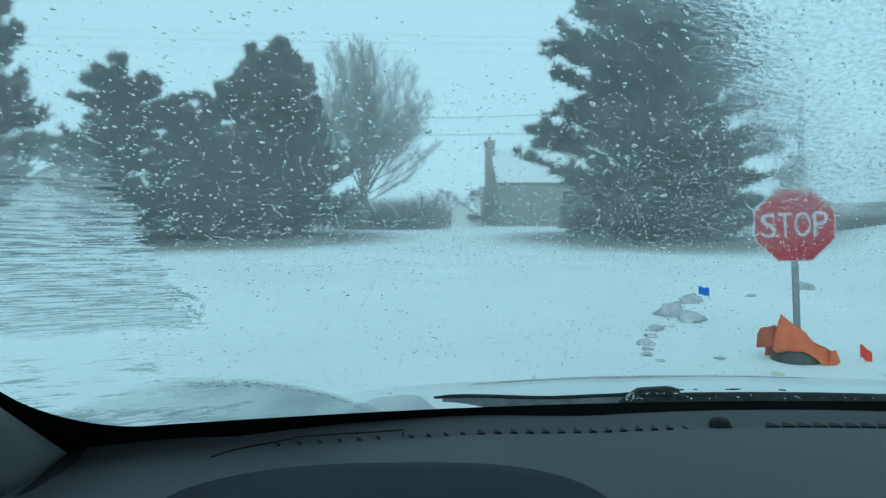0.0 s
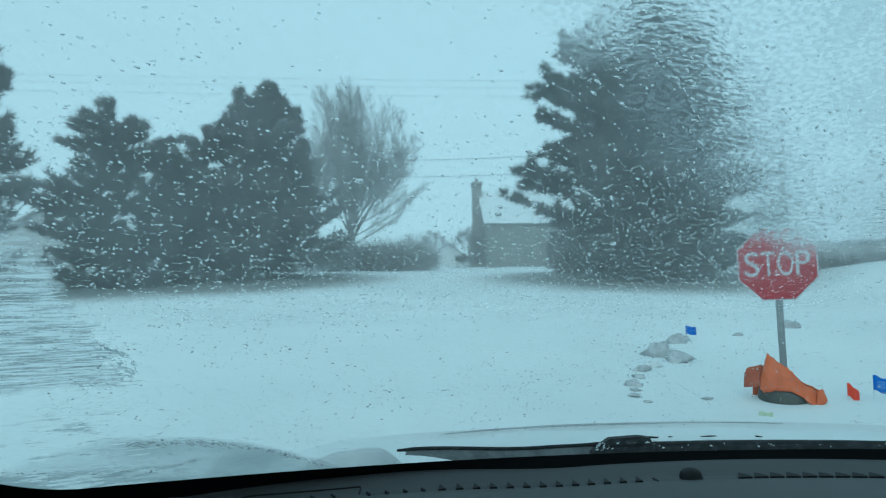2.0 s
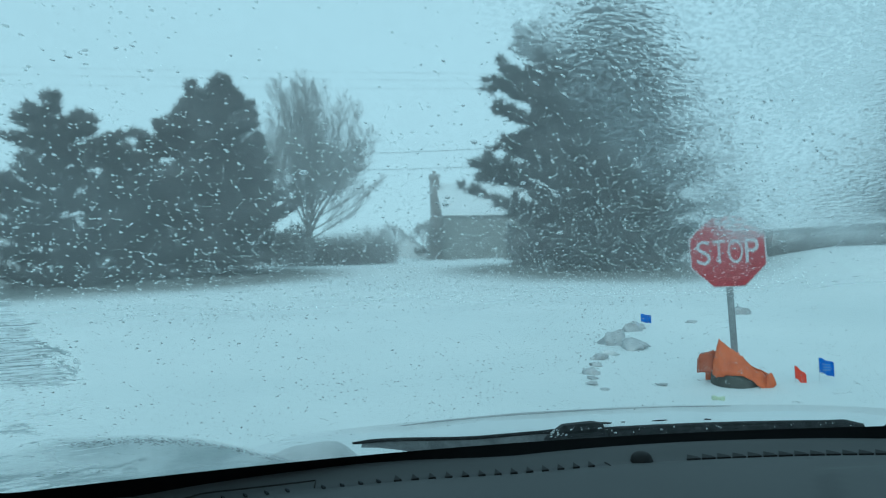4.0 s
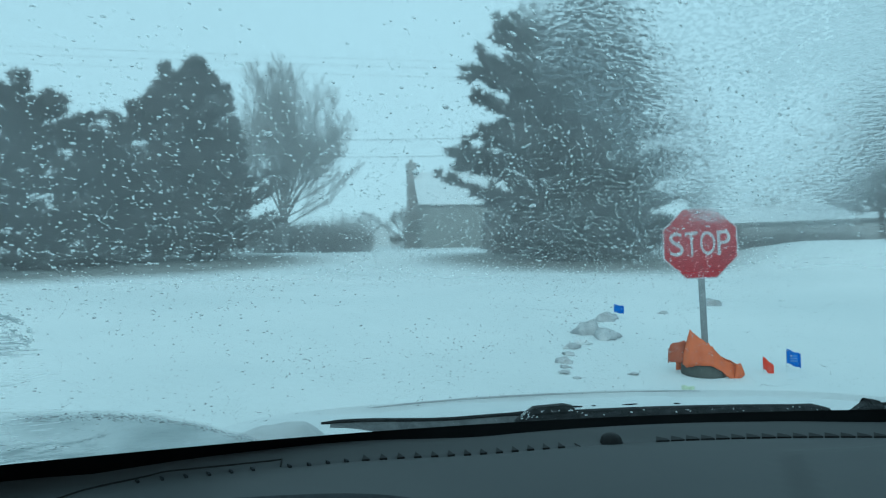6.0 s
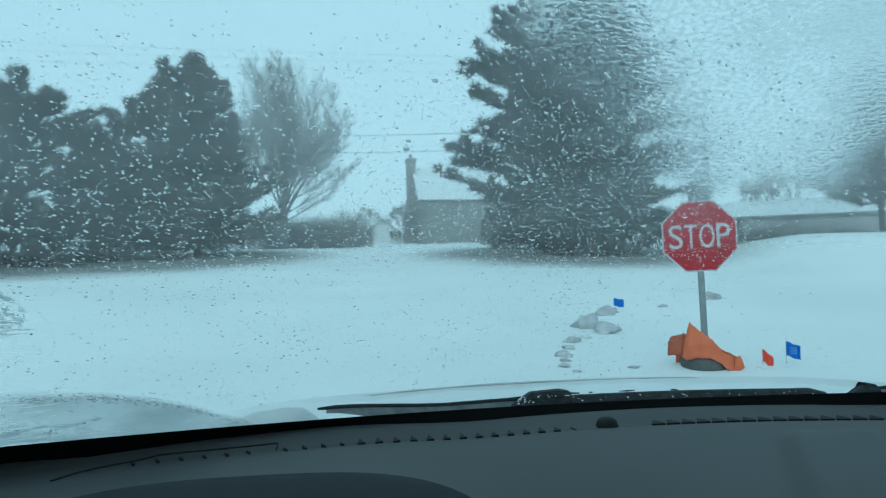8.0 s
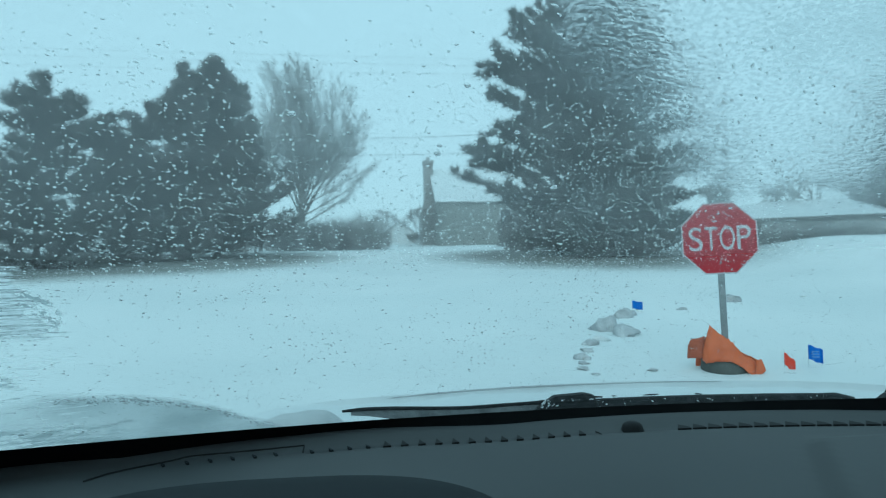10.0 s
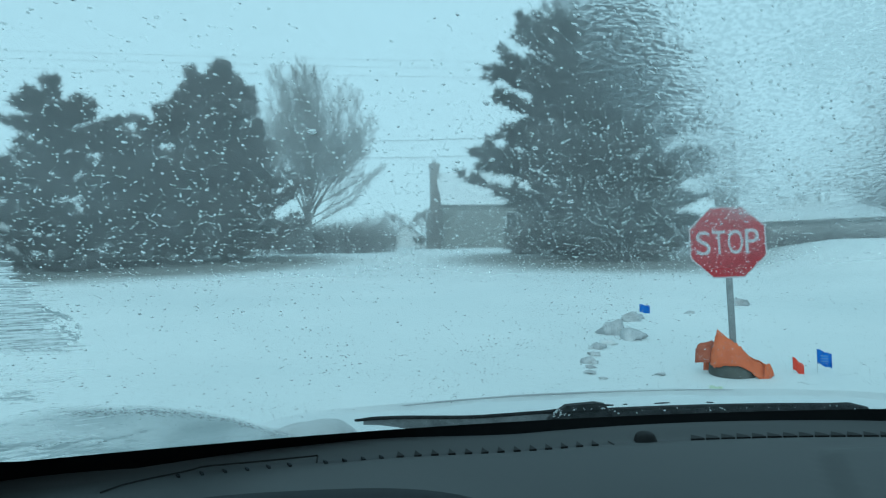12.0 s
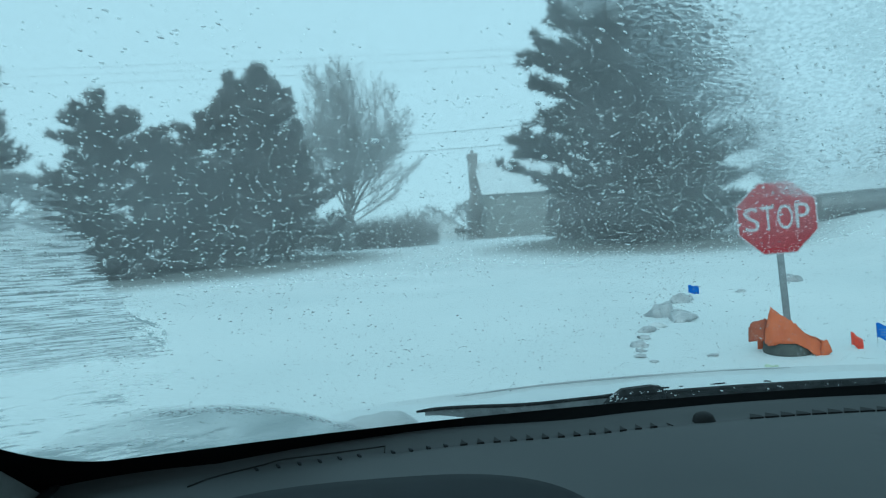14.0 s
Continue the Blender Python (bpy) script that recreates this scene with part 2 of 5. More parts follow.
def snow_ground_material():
    """Deep snow, with grey ellipses painted in for thin snow and shade under trees."""
    m, n, l, b = nodes_of("snow_field")
    tc = n.new("ShaderNodeTexCoord")
    n1 = n.new("ShaderNodeTexNoise")
    n1.inputs["Scale"].default_value, n1.inputs["Detail"].default_value = 0.25, 6
    n2 = n.new("ShaderNodeTexNoise")
    n2.inputs["Scale"].default_value, n2.inputs["Detail"].default_value = 7.0, 6
    n3 = n.new("ShaderNodeTexNoise")
    n3.inputs["Scale"].default_value, n3.inputs["Detail"].default_value = 60.0, 3
    for q in (n1, n2, n3):
        l.new(tc.outputs["Object"], q.inputs["Vector"])
    base = n.new("ShaderNodeValToRGB")
    base.color_ramp.elements[0].position, base.color_ramp.elements[1].position = 0.3, 0.7
    base.color_ramp.elements[0].color, base.color_ramp.elements[1].color = (0.715, 0.765, 0.775, 1), (0.805, 0.845, 0.85, 1)
    l.new(n1.outputs["Fac"], base.inputs[0])
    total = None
    # soft ellipses that put the shade beneath the trees into the snow's colour
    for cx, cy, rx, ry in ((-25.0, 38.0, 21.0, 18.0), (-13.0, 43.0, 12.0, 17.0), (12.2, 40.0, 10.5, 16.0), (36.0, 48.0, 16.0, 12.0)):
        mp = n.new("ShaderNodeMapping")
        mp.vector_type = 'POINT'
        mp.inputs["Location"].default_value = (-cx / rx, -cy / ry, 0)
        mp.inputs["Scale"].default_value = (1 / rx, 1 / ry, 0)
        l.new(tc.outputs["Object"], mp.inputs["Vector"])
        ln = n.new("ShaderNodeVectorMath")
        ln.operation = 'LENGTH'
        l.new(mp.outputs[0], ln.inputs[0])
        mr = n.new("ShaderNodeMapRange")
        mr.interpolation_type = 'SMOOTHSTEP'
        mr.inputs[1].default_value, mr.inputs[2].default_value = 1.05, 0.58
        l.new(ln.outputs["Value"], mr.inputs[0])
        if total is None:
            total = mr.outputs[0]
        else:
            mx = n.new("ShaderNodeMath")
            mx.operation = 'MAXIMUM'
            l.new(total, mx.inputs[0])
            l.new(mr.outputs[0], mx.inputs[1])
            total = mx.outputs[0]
    # noise that breaks up the painted grey
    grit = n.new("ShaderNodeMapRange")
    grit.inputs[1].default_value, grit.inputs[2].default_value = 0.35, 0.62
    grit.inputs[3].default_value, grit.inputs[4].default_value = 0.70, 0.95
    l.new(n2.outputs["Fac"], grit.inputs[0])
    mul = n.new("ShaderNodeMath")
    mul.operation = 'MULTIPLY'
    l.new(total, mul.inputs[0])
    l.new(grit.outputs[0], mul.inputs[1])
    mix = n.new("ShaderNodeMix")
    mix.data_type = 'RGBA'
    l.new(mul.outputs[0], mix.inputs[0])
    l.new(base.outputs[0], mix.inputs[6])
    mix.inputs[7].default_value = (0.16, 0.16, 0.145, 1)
    l.new(mix.outputs[2], b.inputs["Base Color"])
    b.inputs["Roughness"].default_value = 0.8
    b.inputs["Specular IOR Level"].default_value = 0.15
    add = n.new("ShaderNodeMath")
    add.operation = 'MULTIPLY_ADD'
    add.inputs[1].default_value = 0.2
    l.new(n3.outputs["Fac"], add.inputs[0])
    l.new(n2.outputs["Fac"], add.inputs[2])
    bp = n.new("ShaderNodeBump")
    bp.inputs["Strength"].default_value, bp.inputs["Distance"].default_value = 0.35, 0.05
    l.new(add.outputs[0], bp.inputs["Height"])
    l.new(bp.outputs[0], b.inputs["Normal"])
    return m


def lines(lo, hi, step):
    return [lo + step * i for i in range(int(round((hi - lo) / step)))]


def build_ground():
    xs = [-2500, -900, -400, -200, -120] + lines(-80, -10, 1.0) + lines(-10, 12, 0.2) + lines(12, 80, 1.0) + [80, 120, 200, 400, 900, 2500]
    ys = [-2500, -900, -300, -120, -60] + lines(-30, 5, 1.0) + lines(5, 18, 0.2) + lines(18, 100, 1.0) + [100, 120, 160, 240, 400, 900, 2500]
    verts = [(x, y, ground_z(x, y)) for y in ys for x in xs]
    w = len(xs)
    faces = [(j * w + i, j * w + i + 1, (j + 1) * w + i + 1, (j + 1) * w + i) for j in range(len(ys) - 1) for i in range(w - 1)]
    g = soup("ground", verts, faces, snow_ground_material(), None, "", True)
    tagged(g, "snow-covered field rising gently towards the trees", "ground", "", "structure")


build_ground()


# ---- trees ----
def needle_crown(rng, limbs, clump_r, per_clump, blade, width, density):
    """Many thin needle blades in clumps along the limbs."""
    verts, faces = [], []
    for pts, size in limbs:
        length = sum((b - a).length for a, b in zip(pts, pts[1:]))
        count = max(3, int(length * density))
        for c in range(count):
            s = 1 - rng.random() ** 1.5 * 0.85
            f = s * (len(pts) - 1)
            i = min(len(pts) - 2, int(f))
            p = pts[i].lerp(pts[i + 1], f - i)
            spread = clump_r * (0.45 + 0.9 * (1 - s)) * size
            p = p + Vector((rng.gauss(0, spread), rng.gauss(0, spread), rng.gauss(0.12 * size, spread * 0.5)))
            out = (pts[-1] - pts[0]).normalized()
            for k in range(per_clump):
                d = (out * 0.5 + Vector((rng.gauss(0, 0.8), rng.gauss(0, 0.8), rng.gauss(0.35, 0.6)))).normalized()
                side = d.cross(Vector((rng.gauss(0, 1), rng.gauss(0, 1), rng.gauss(0, 1)))).normalized() * width * rng.uniform(0.6, 1.3)
                q = p + Vector((rng.gauss(0, 0.06), rng.gauss(0, 0.06), rng.gauss(0, 0.06)))
                n = len(verts)
                e = q + d * blade * rng.uniform(0.6, 1.3)
                verts += [q - side, q + side, e]
                faces.append((n, n + 1, n + 2))
    return verts, faces


def snow_pad(bm, rng, p, r):
    m = Matrix.Translation(p) @ pose(0, 0, 0, rng.uniform(-14, 14), rng.uniform(-14, 14), rng.uniform(0, 360)) @ Matrix.Diagonal((r * rng.uniform(0.8, 1.6), r, r * 0.32, 1))
    v = bmesh.ops.create_icosphere(bm, subdivisions=1, radius=1.0, matrix=m)["verts"]
    for w in v:
        w.co += Vector((rng.gauss(0, r * 0.1), rng.gauss(0, r * 0.1), rng.gauss(0, r * 0.05)))


def conifer(x, y, height, half_width, seed, label, name="pine_tree", material=None, profile=None, tops=(), lowest=0.05,
            whorls=24, per_whorl=7, density=9.0, per_clump=12, blade=0.42, width=0.035, snow=40, droop=0.1, ragged=0.35, lean=0.0, clump=0.28, boughs=()):
    rng = random.Random(seed)
    z0 = ground_z(x, y) - 0.1
    tree = thing(name, label, "tree", pose(x, y, z0), "roadside trees")
    trunk_pts = [Vector((lean * h * h * height + 0.12 * math.sin(h * 5 + seed), 0.12 * math.cos(h * 4 + seed), h * height)) for h in [i / 9 for i in range(10)]]
    part("trunk", tube(bmesh.new(), trunk_pts, [0.26 * (height / 14) * (1 - 0.93 * i / 9) for i in range(10)], 8), M_BARK, tree, "", True)
    if profile is None:
        def profile(h):
            return min(1.0, (1 - h) * 1.45) ** 0.8 * min(1.0, 0.72 + h * 2.2)
    limbs, wood = [], bmesh.new()

    def at_height(h):
        f = h * 9
        i = min(8, int(f))
        return trunk_pts[i].lerp(trunk_pts[i + 1], f - i)

    for wv in range(whorls):
        h = lowest + (0.985 - lowest) * (wv / (whorls - 1)) ** 0.92
        az0 = rng.random() * math.tau
        wide = half_width * profile(h)
        for k in range(per_whorl):
            az = az0 + k * math.tau / per_whorl + rng.gauss(0, 0.25)
            ln = max(0.35, wide * (1 + rng.uniform(-ragged, ragged * 0.55)))
            root = at_height(min(0.99, h + rng.uniform(-0.012, 0.012)))
            rise = rng.uniform(-0.05, 0.3) + 0.5 * h - droop
            pts = []
            for s in (0, 0.25, 0.5, 0.75, 1.0):
                up = rise * s * ln - 0.22 * ln * s * (1 - s) + 0.16 * ln * s ** 3
                pts.append(root + Vector((math.cos(az) * ln * s, math.sin(az) * ln * s, up)))
            limbs.append((pts, min(1.5, 0.55 + ln * 0.22)))
            tube(wood, pts, [0.05 * (0.4 + ln / half_width) * (1 - 0.85 * s) for s in (0, 0.25, 0.5, 0.75, 1.0)], 4, False)
    for dx, dy, z0b, z1b, bushy in boughs:
        a, b = at_height(min(0.97, z0b / height)), Vector((dx, dy, z1b))
        pts = []
        for q in range(7):
            t = q / 6
            pt = a.lerp(b, t)
            pt.z -= 0.16 * abs(dx) * math.sin(math.pi * min(1.0, t * 1.1)) * (1 - 0.4 * t)
            pts.append(pt)
        tube(wood, pts, [0.10, 0.085, 0.07, 0.06, 0.045, 0.03, 0.012], 5, False)
        for q in range(1 if bushy < 1 else 2):
            limbs.append((pts, 0.75 * max(bushy, 0.7)))
        for k in range(int(16 * bushy)):
            t = rng.uniform(0.4, 1.0)
            q = t * 6
            i = min(5, int(q))
            c0 = pts[i].lerp(pts[i + 1], q - i)
            ln = rng.uniform(0.6, 1.3) * bushy
            d = Vector((dx, dy, 0)).normalized() * rng.uniform(0.2, 0.9) + Vector((rng.gauss(0, 0.45), rng.gauss(0, 0.45), rng.uniform(0.0, 0.5)))
            limbs.append(([c0, c0 + d * ln * 0.5, c0 + d * ln + Vector((0, 0, 0.12))], 0.6))
    for dx, dy, hb, ht in tops:
        a, b = at_height(hb), Vector((dx, dy, ht * height))
        pts = [a.lerp(b, s) + Vector((0.35 * dx * math.sin(math.pi * s), 0, 0)) for s in (0, 0.25, 0.5, 0.75, 1.0)]
        tube(wood, pts, [0.11, 0.09, 0.07, 0.05, 0.02], 5, False)
        for s in range(9):
            p = pts[2].lerp(pts[4], s / 8)
            for k in range(4):
                az = rng.random() * math.tau
                ln = (0.10 + 0.75 * (1 - s / 8)) * rng.uniform(0.7, 1.2)
                limbs.append(([p, p + Vector((math.cos(az) * ln * 0.5, math.sin(az) * ln * 0.5, 0.2 * ln)), p + Vector((math.cos(az) * ln, math.sin(az) * ln, 0.5 * ln))], 0.6))
    tagged(part("limbs", wood, M_BARK, tree), kind="stuff")
    v, f = needle_crown(rng, limbs, clump, per_clump, blade, width, density)
    soup("crown", v, f, material or M_NEEDLE, tree, "dark green needles with snow dust and haze coloured in")
    if snow:
        pads = bmesh.new()
        for i in range(snow):
            pts, size = limbs[int(rng.random() ** 1.3 * len(limbs) * 0.8)]
            s = rng.uniform(0.55, 0.98)
            q = s * (len(pts) - 1)
            k = min(len(pts) - 2, int(q))
            snow_pad(pads, rng, pts[k].lerp(pts[k + 1], q - k) + Vector((0, 0, 0.16 * size)), rng.uniform(0.12, 0.34) * size)
        tagged(part("snow_load", pads, M_SNOW, tree, "white snow lying on the branches", True), kind="stuff")
    return tree


def bare_tree(x, y, height, seed, label, name="bare_tree", spread=0.5, depth=6, trunk=0.3, stems=1, twigs=3, mat_bark=None, mat_twig=None, category="tree", fine=0.012, first=0.27, up=0.16, splay=0.3):
    rng = random.Random(seed)
    tree = thing(name, label, category, pose(x, y, ground_z(x, y) - 0.1), "bare trees and shrubs")
    wood = bmesh.new()
    tv, tf = [], []

    def grow(p, d, ln, r, level):
        bend = Vector((rng.gauss(0, 0.10), rng.gauss(0, 0.10), rng.gauss(0.04, 0.05)))
        mid = p + d * ln * 0.5
        d2 = (d + bend).normalized()
        end = mid + d2 * ln * 0.5
        if level < 4:
            tube(wood, [p, mid, end], [r, r * 0.85, r * 0.68], 6 if level < 2 else 4, False)
        else:
            n = len(tv)
            s = d.orthogonal().normalized() * max(fine, r)
            s2 = d.cross(s).normalized() * max(fine, r)
            tv.extend([p - s, p + s, end, p - s2, p + s2])
            tf.extend([(n, n + 1, n + 2), (n + 3, n + 4, n + 2)])
        if level >= depth:
            return
        kids = 2 + (rng.random() < 0.55) + (twigs - 2 if level >= depth - 2 else 0)
        for k in range(kids):
            az = rng.random() * math.tau
            tilt = rng.uniform(0.25, 0.75) * (spread + 0.5)
            if k == 0 and level < 3:
                tilt *= 0.3
            if level >= depth - 3:
                tilt *= 0.92
            o = d2.orthogonal().normalized()
            o2 = d2.cross(o)
            nd = (d2 * math.cos(tilt) + (o * math.cos(az) + o2 * math.sin(az)) * math.sin(tilt) + Vector((0, 0, up))).normalized()
            start = p.lerp(end, rng.uniform(0.55, 1.0)) if k else end
            grow(start, nd, ln * (rng.uniform(0.62, 0.86) if level < depth - 3 else rng.uniform(0.66, 0.94)), r * rng.uniform(0.5, 0.68), level + 1)

    for sidx in range(stems):
        off = Vector((rng.gauss(0, 0.25), rng.gauss(0, 0.25), 0)) if stems > 1 else Vector((0, 0, 0))
        d = Vector((rng.gauss(0, 0.07 if stems == 1 else splay), rng.gauss(0, 0.07 if stems == 1 else splay), 1)).normalized()
        grow(off, d, height * first, trunk, 0)
    part("branches", wood, mat_bark or M_BARK2, tree, "", True)
    soup("twigs", tv, tf, mat_twig or M_TWIG, tree)
    return tree


def hedge_profile(h):
    return min(1.0, 0.75 + h) * max(0.12, 1 - h ** 2.2)


conifer(11.1, 37.5, 16.8, 4.9, 11, "tall broad dark pine with ragged upturned boughs", whorls=24, per_whorl=10, density=10, per_clump=13, blade=0.40, width=0.036, snow=14, clump=0.22, material=M_NEEDLE_DARK,
        profile=lambda h: (1.0 - 0.40 * h) * max(0.14, min(1.0, (1 - h) * 2.8)), ragged=0.28, tops=((-1.8, -1.2, 0.62, 0.86), (0.9, 0.5, 0.72, 0.97), (2.4, -0.4, 0.66, 0.88)),
        boughs=((-5.1, -0.8, 8.9, 9.9, 1.3), (-4.6, 0.3, 9.6, 11.0, 1.2), (-5.3, -0.3, 8.4, 8.7, 1.0), (-3.4, -0.8, 10.8, 12.4, 1.2), (-4.3, 0.4, 7.4, 7.2, 0.8), (-4.6, -0.6, 6.9, 6.5, 0.9),
                (-6.5, -0.4, 6.1, 5.8, 1.1), (-6.2, 0.5, 5.6, 5.2, 0.9), (-6.7, 0.3, 3.3, 4.5, 0.6), (-5.0, -1.0, 3.9, 3.6, 0.9),
                (5.8, -0.5, 7.4, 7.2, 1.2), (6.6, 0.4, 6.2, 5.7, 1.2), (6.2, -0.8, 5.2, 4.8, 1.0), (5.0, 0.6, 9.2, 9.4, 1.2), (4.2, -0.8, 10.6, 11.0, 1.2), (4.9, -1.0, 3.6, 3.2, 1.1), (5.4, 0.8, 1.8, 2.0, 1.1)))
conifer(-17.7, 38.0, 10.0, 2.5, 22, "medium pine with layered upturned branches", whorls=13, per_whorl=9, density=10, per_clump=12, snow=5, ragged=0.40, clump=0.20, lowest=0.04,
        profile=lambda h: (1.0 - 0.62 * h) * max(0.28, min(1.0, (1 - h) * 3.0)), tops=((1.5, 0.3, 0.66, 0.90), (-0.8, -0.2, 0.72, 0.93)),
        boughs=((-0.8, -0.3, 7.0, 7.6, 0.8), (1.6, 0.0, 7.4, 8.7, 0.9), (3.4, 0.1, 6.2, 7.0, 1.2), (2.6, 0.2, 6.6, 7.6, 1.1), (-2.4, 0.2, 5.0, 5.5, 1.2), (-2.9, -0.2, 4.2, 4.5, 1.2),
                (3.2, 0.4, 4.6, 5.0, 1.2), (-2.6, 0.4, 2.8, 3.0, 1.0), (3.0, -0.3, 2.6, 3.0, 1.1), (2.4, 0.4, 1.4, 1.8, 1.1), (-1.8, 0.3, 1.5, 1.8, 0.8)))
conifer(-10.9, 47.0, 12.5, 6.0, 33, "dense dark spruce with a pointed double top", name="spruce_tree", material=M_NEEDLE2, whorls=21, per_whorl=9, density=9, per_clump=14, blade=0.42, width=0.034,
        snow=6, ragged=0.30, clump=0.26, profile=lambda h: max(0.02, 1 - h) ** 0.78, tops=((0.1, 0.0, 0.88, 1.03), (-1.9, -0.4, 0.66, 0.99), (-1.1, 0.4, 0.74, 0.93), (-2.7, 0.5, 0.6, 0.87), (0.9, -0.3, 0.76, 0.93), (1.7, 0.3, 0.66, 0.85), (-3.6, -0.4, 0.5, 0.78), (-1.6, -0.6, 0.6, 0.85), (-4.1, 0.3, 0.5, 0.80), (-4.9, -0.2, 0.45, 0.73), (-3.1, 0.3, 0.56, 0.83)))
conifer(-15.2, 43.5, 7.2, 4.5, 44, "low bushy pine with branches to the ground", whorls=12, per_whorl=8, density=9, per_clump=13, snow=5, ragged=0.4, clump=0.3, profile=hedge_profile, lowest=0.03)
conifer(-19.4, 27.5, 13.5, 3.0, 55, "tall pine with long level branches", whorls=24, per_whorl=9, density=9, per_clump=12, snow=10, ragged=0.45, clump=0.2,
        profile=lambda h: (1.0 - 0.55 * h) * min(1.0, (1 - h) * 3.0 + 0.08),
        boughs=((2.9, 0.0, 4.2, 4.2, 1.0), (2.5, 0.1, 5.2, 5.2, 1.0), (2.3, 0.1, 6.2, 6.2, 1.0), (1.6, 0.1, 8.0, 8.6, 1.0)))
conifer(29.6, 38.0, 10.0, 5.8, 66, "dark pine with drooping branch ends", whorls=12, per_whorl=8, density=9, per_clump=12, snow=24, ragged=0.45, clump=0.22, lowest=0.27, profile=lambda h: (1.0 - 0.6 * h))
conifer(15.2, 44.0, 4.6, 3.2, 77, "low spreading juniper laden with snow", name="juniper_bush", whorls=9, per_whorl=8, density=9, per_clump=12, snow=24, clump=0.36, profile=hedge_profile, lowest=0.04)
for bx, by, bh, br, seed in ((9.6, 49.0, 1.9, 1.5, 81), (11.4, 46.0, 2.6, 1.6, 82)):
    conifer(bx, by, bh, br, seed, "rounded bush dusted with snow beneath the pine", name="snowy_bush", material=M_TWIG, whorls=8, per_whorl=9, density=9, per_clump=12, snow=14, clump=0.34, profile=hedge_profile, lowest=0.04)
conifer(11.2, 61.0, 2.4, 1.3, 78, "rounded evergreen bush with snow on top", name="evergreen_bush", whorls=8, per_whorl=8, density=8, per_clump=12, snow=6, clump=0.36, profile=hedge_profile, lowest=0.04)


def elm(x, y, height, seed, label, leaders, low_limbs, fine=0.008, trunk=0.24):
    """A leafless tree with upright leaders, feathered side branches and fine twigs."""
    rng = random.Random(seed)
    tree = thing("bare_tree", label, "tree", pose(x, y, ground_z(x, y) - 0.1), "bare trees and shrubs")
    wood, tv, tf = bmesh.new(), [], []

    def limb(p, d, length, r, level, lift, reach):
        steps = 6 if level < 2 else 3
        pts = [p]
        for k in range(steps):
            d = (d + Vector((rng.gauss(0, 0.07), rng.gauss(0, 0.07), lift))).normalized()
            pts.append(pts[-1] + d * length / steps)
        if level < 2:
            tube(wood, pts, [r * (1 - 0.85 * k / steps) for k in range(steps + 1)], 5, False)
        else:
            w = d.orthogonal().normalized() * max(fine, r)
            w2 = d.cross(w).normalized() * max(fine, r)
            n = len(tv)
            tv.extend([pts[0] - w, pts[0] + w, pts[1] - w * 0.7, pts[1] + w * 0.7, pts[-1], pts[0] - w2, pts[0] + w2])
            tf.extend([(n, n + 1, n + 3, n + 2), (n + 2, n + 3, n + 4), (n + 5, n + 6, n + 4)])
        if level == 3:
            return
        count = (0, 12, 8)[level] if level else int(length * 2.2)
        for k in range(count):
            t = 0.16 + 0.84 * (k + rng.random()) / count
            f = t * steps
            i = min(steps - 1, int(f))
            start = pts[i].lerp(pts[i + 1], f - i)
            along = (pts[i + 1] - pts[i]).normalized()
            o = along.orthogonal().normalized()
            az = rng.random() * math.tau
            tilt = rng.uniform(0.45, 0.85) if level else rng.uniform(0.38, 0.72)
            nd = along * math.cos(tilt) + (o * math.cos(az) + along.cross(o) * math.sin(az)) * math.sin(tilt)
            if level == 0:
                ln = (0.25 * min(reach, 4.4) + 0.20 * reach * (1 - t) ** 0.6) * rng.uniform(0.7, 1.2)
            else:
                ln = length * (0.52 - 0.26 * t) * rng.uniform(0.7, 1.25)
            limb(start, nd, ln, max(0.005, r * (1 - 0.8 * t) * 0.30), level + 1, 0.10 if level < 2 else 0.05, reach)

    fork = Vector((0, 0, height * 0.21))
    tube(wood, [(0, 0, 0), fork * 0.5, fork], [trunk * 1.15, trunk, trunk * 0.9], 8, False)
    for lean_x, lean_y, share, thick in leaders:
        limb(fork * rng.uniform(0.75, 1.0), Vector((lean_x, lean_y, 1)).normalized(), height * share, trunk * thick, 0, 0.035, height)
    for lean_x, lean_y, z, ln in low_limbs:
        limb(Vector((0, 0, z)), Vector((lean_x, lean_y, 0.62)).normalized(), ln, trunk * 0.20, 0, 0.01, 3.6)
    part("branches", wood, M_BARK2, tree, "", True)
    soup("twigs", tv, tf, M_TWIG, tree)


elm(-6.6, 58.0, 15.6, 14, "tall leafless deciduous tree with upswept branches", ((0.02, 0.0, 0.76, 0.75), (-0.30, 0.05, 0.74, 0.45), (0.22, -0.08, 0.73, 0.5), (-0.14, 0.30, 0.72, 0.36), (0.10, 0.28, 0.72, 0.36), (-0.12, -0.2, 0.73, 0.4), (-0.46, -0.1, 0.66, 0.32), (0.30, 0.1, 0.68, 0.36), (0.10, -0.25, 0.73, 0.36), (0.46, -0.1, 0.62, 0.3), (0.40, 0.2, 0.66, 0.3), (0.58, 0.05, 0.54, 0.26)),
    ((1.0, 0.1, 3.6, 6.6), (0.8, -0.3, 4.6, 7.0), (1.1, 0.3, 2.9, 6.2), (0.7, 0.2, 5.6, 6.8), (-0.9, 0.2, 4.6, 5.0), (1.2, -0.1, 2.2, 5.6), (0.9, 0.4, 6.4, 6.0)), trunk=0.30)
elm(-10.4, 61.0, 14.8, 31, "tall thin leafless tree behind the spruce", ((0.05, 0.0, 0.80, 0.8), (0.34, 0.1, 0.74, 0.6), (-0.3, 0.0, 0.7, 0.6)), (), trunk=0.17)


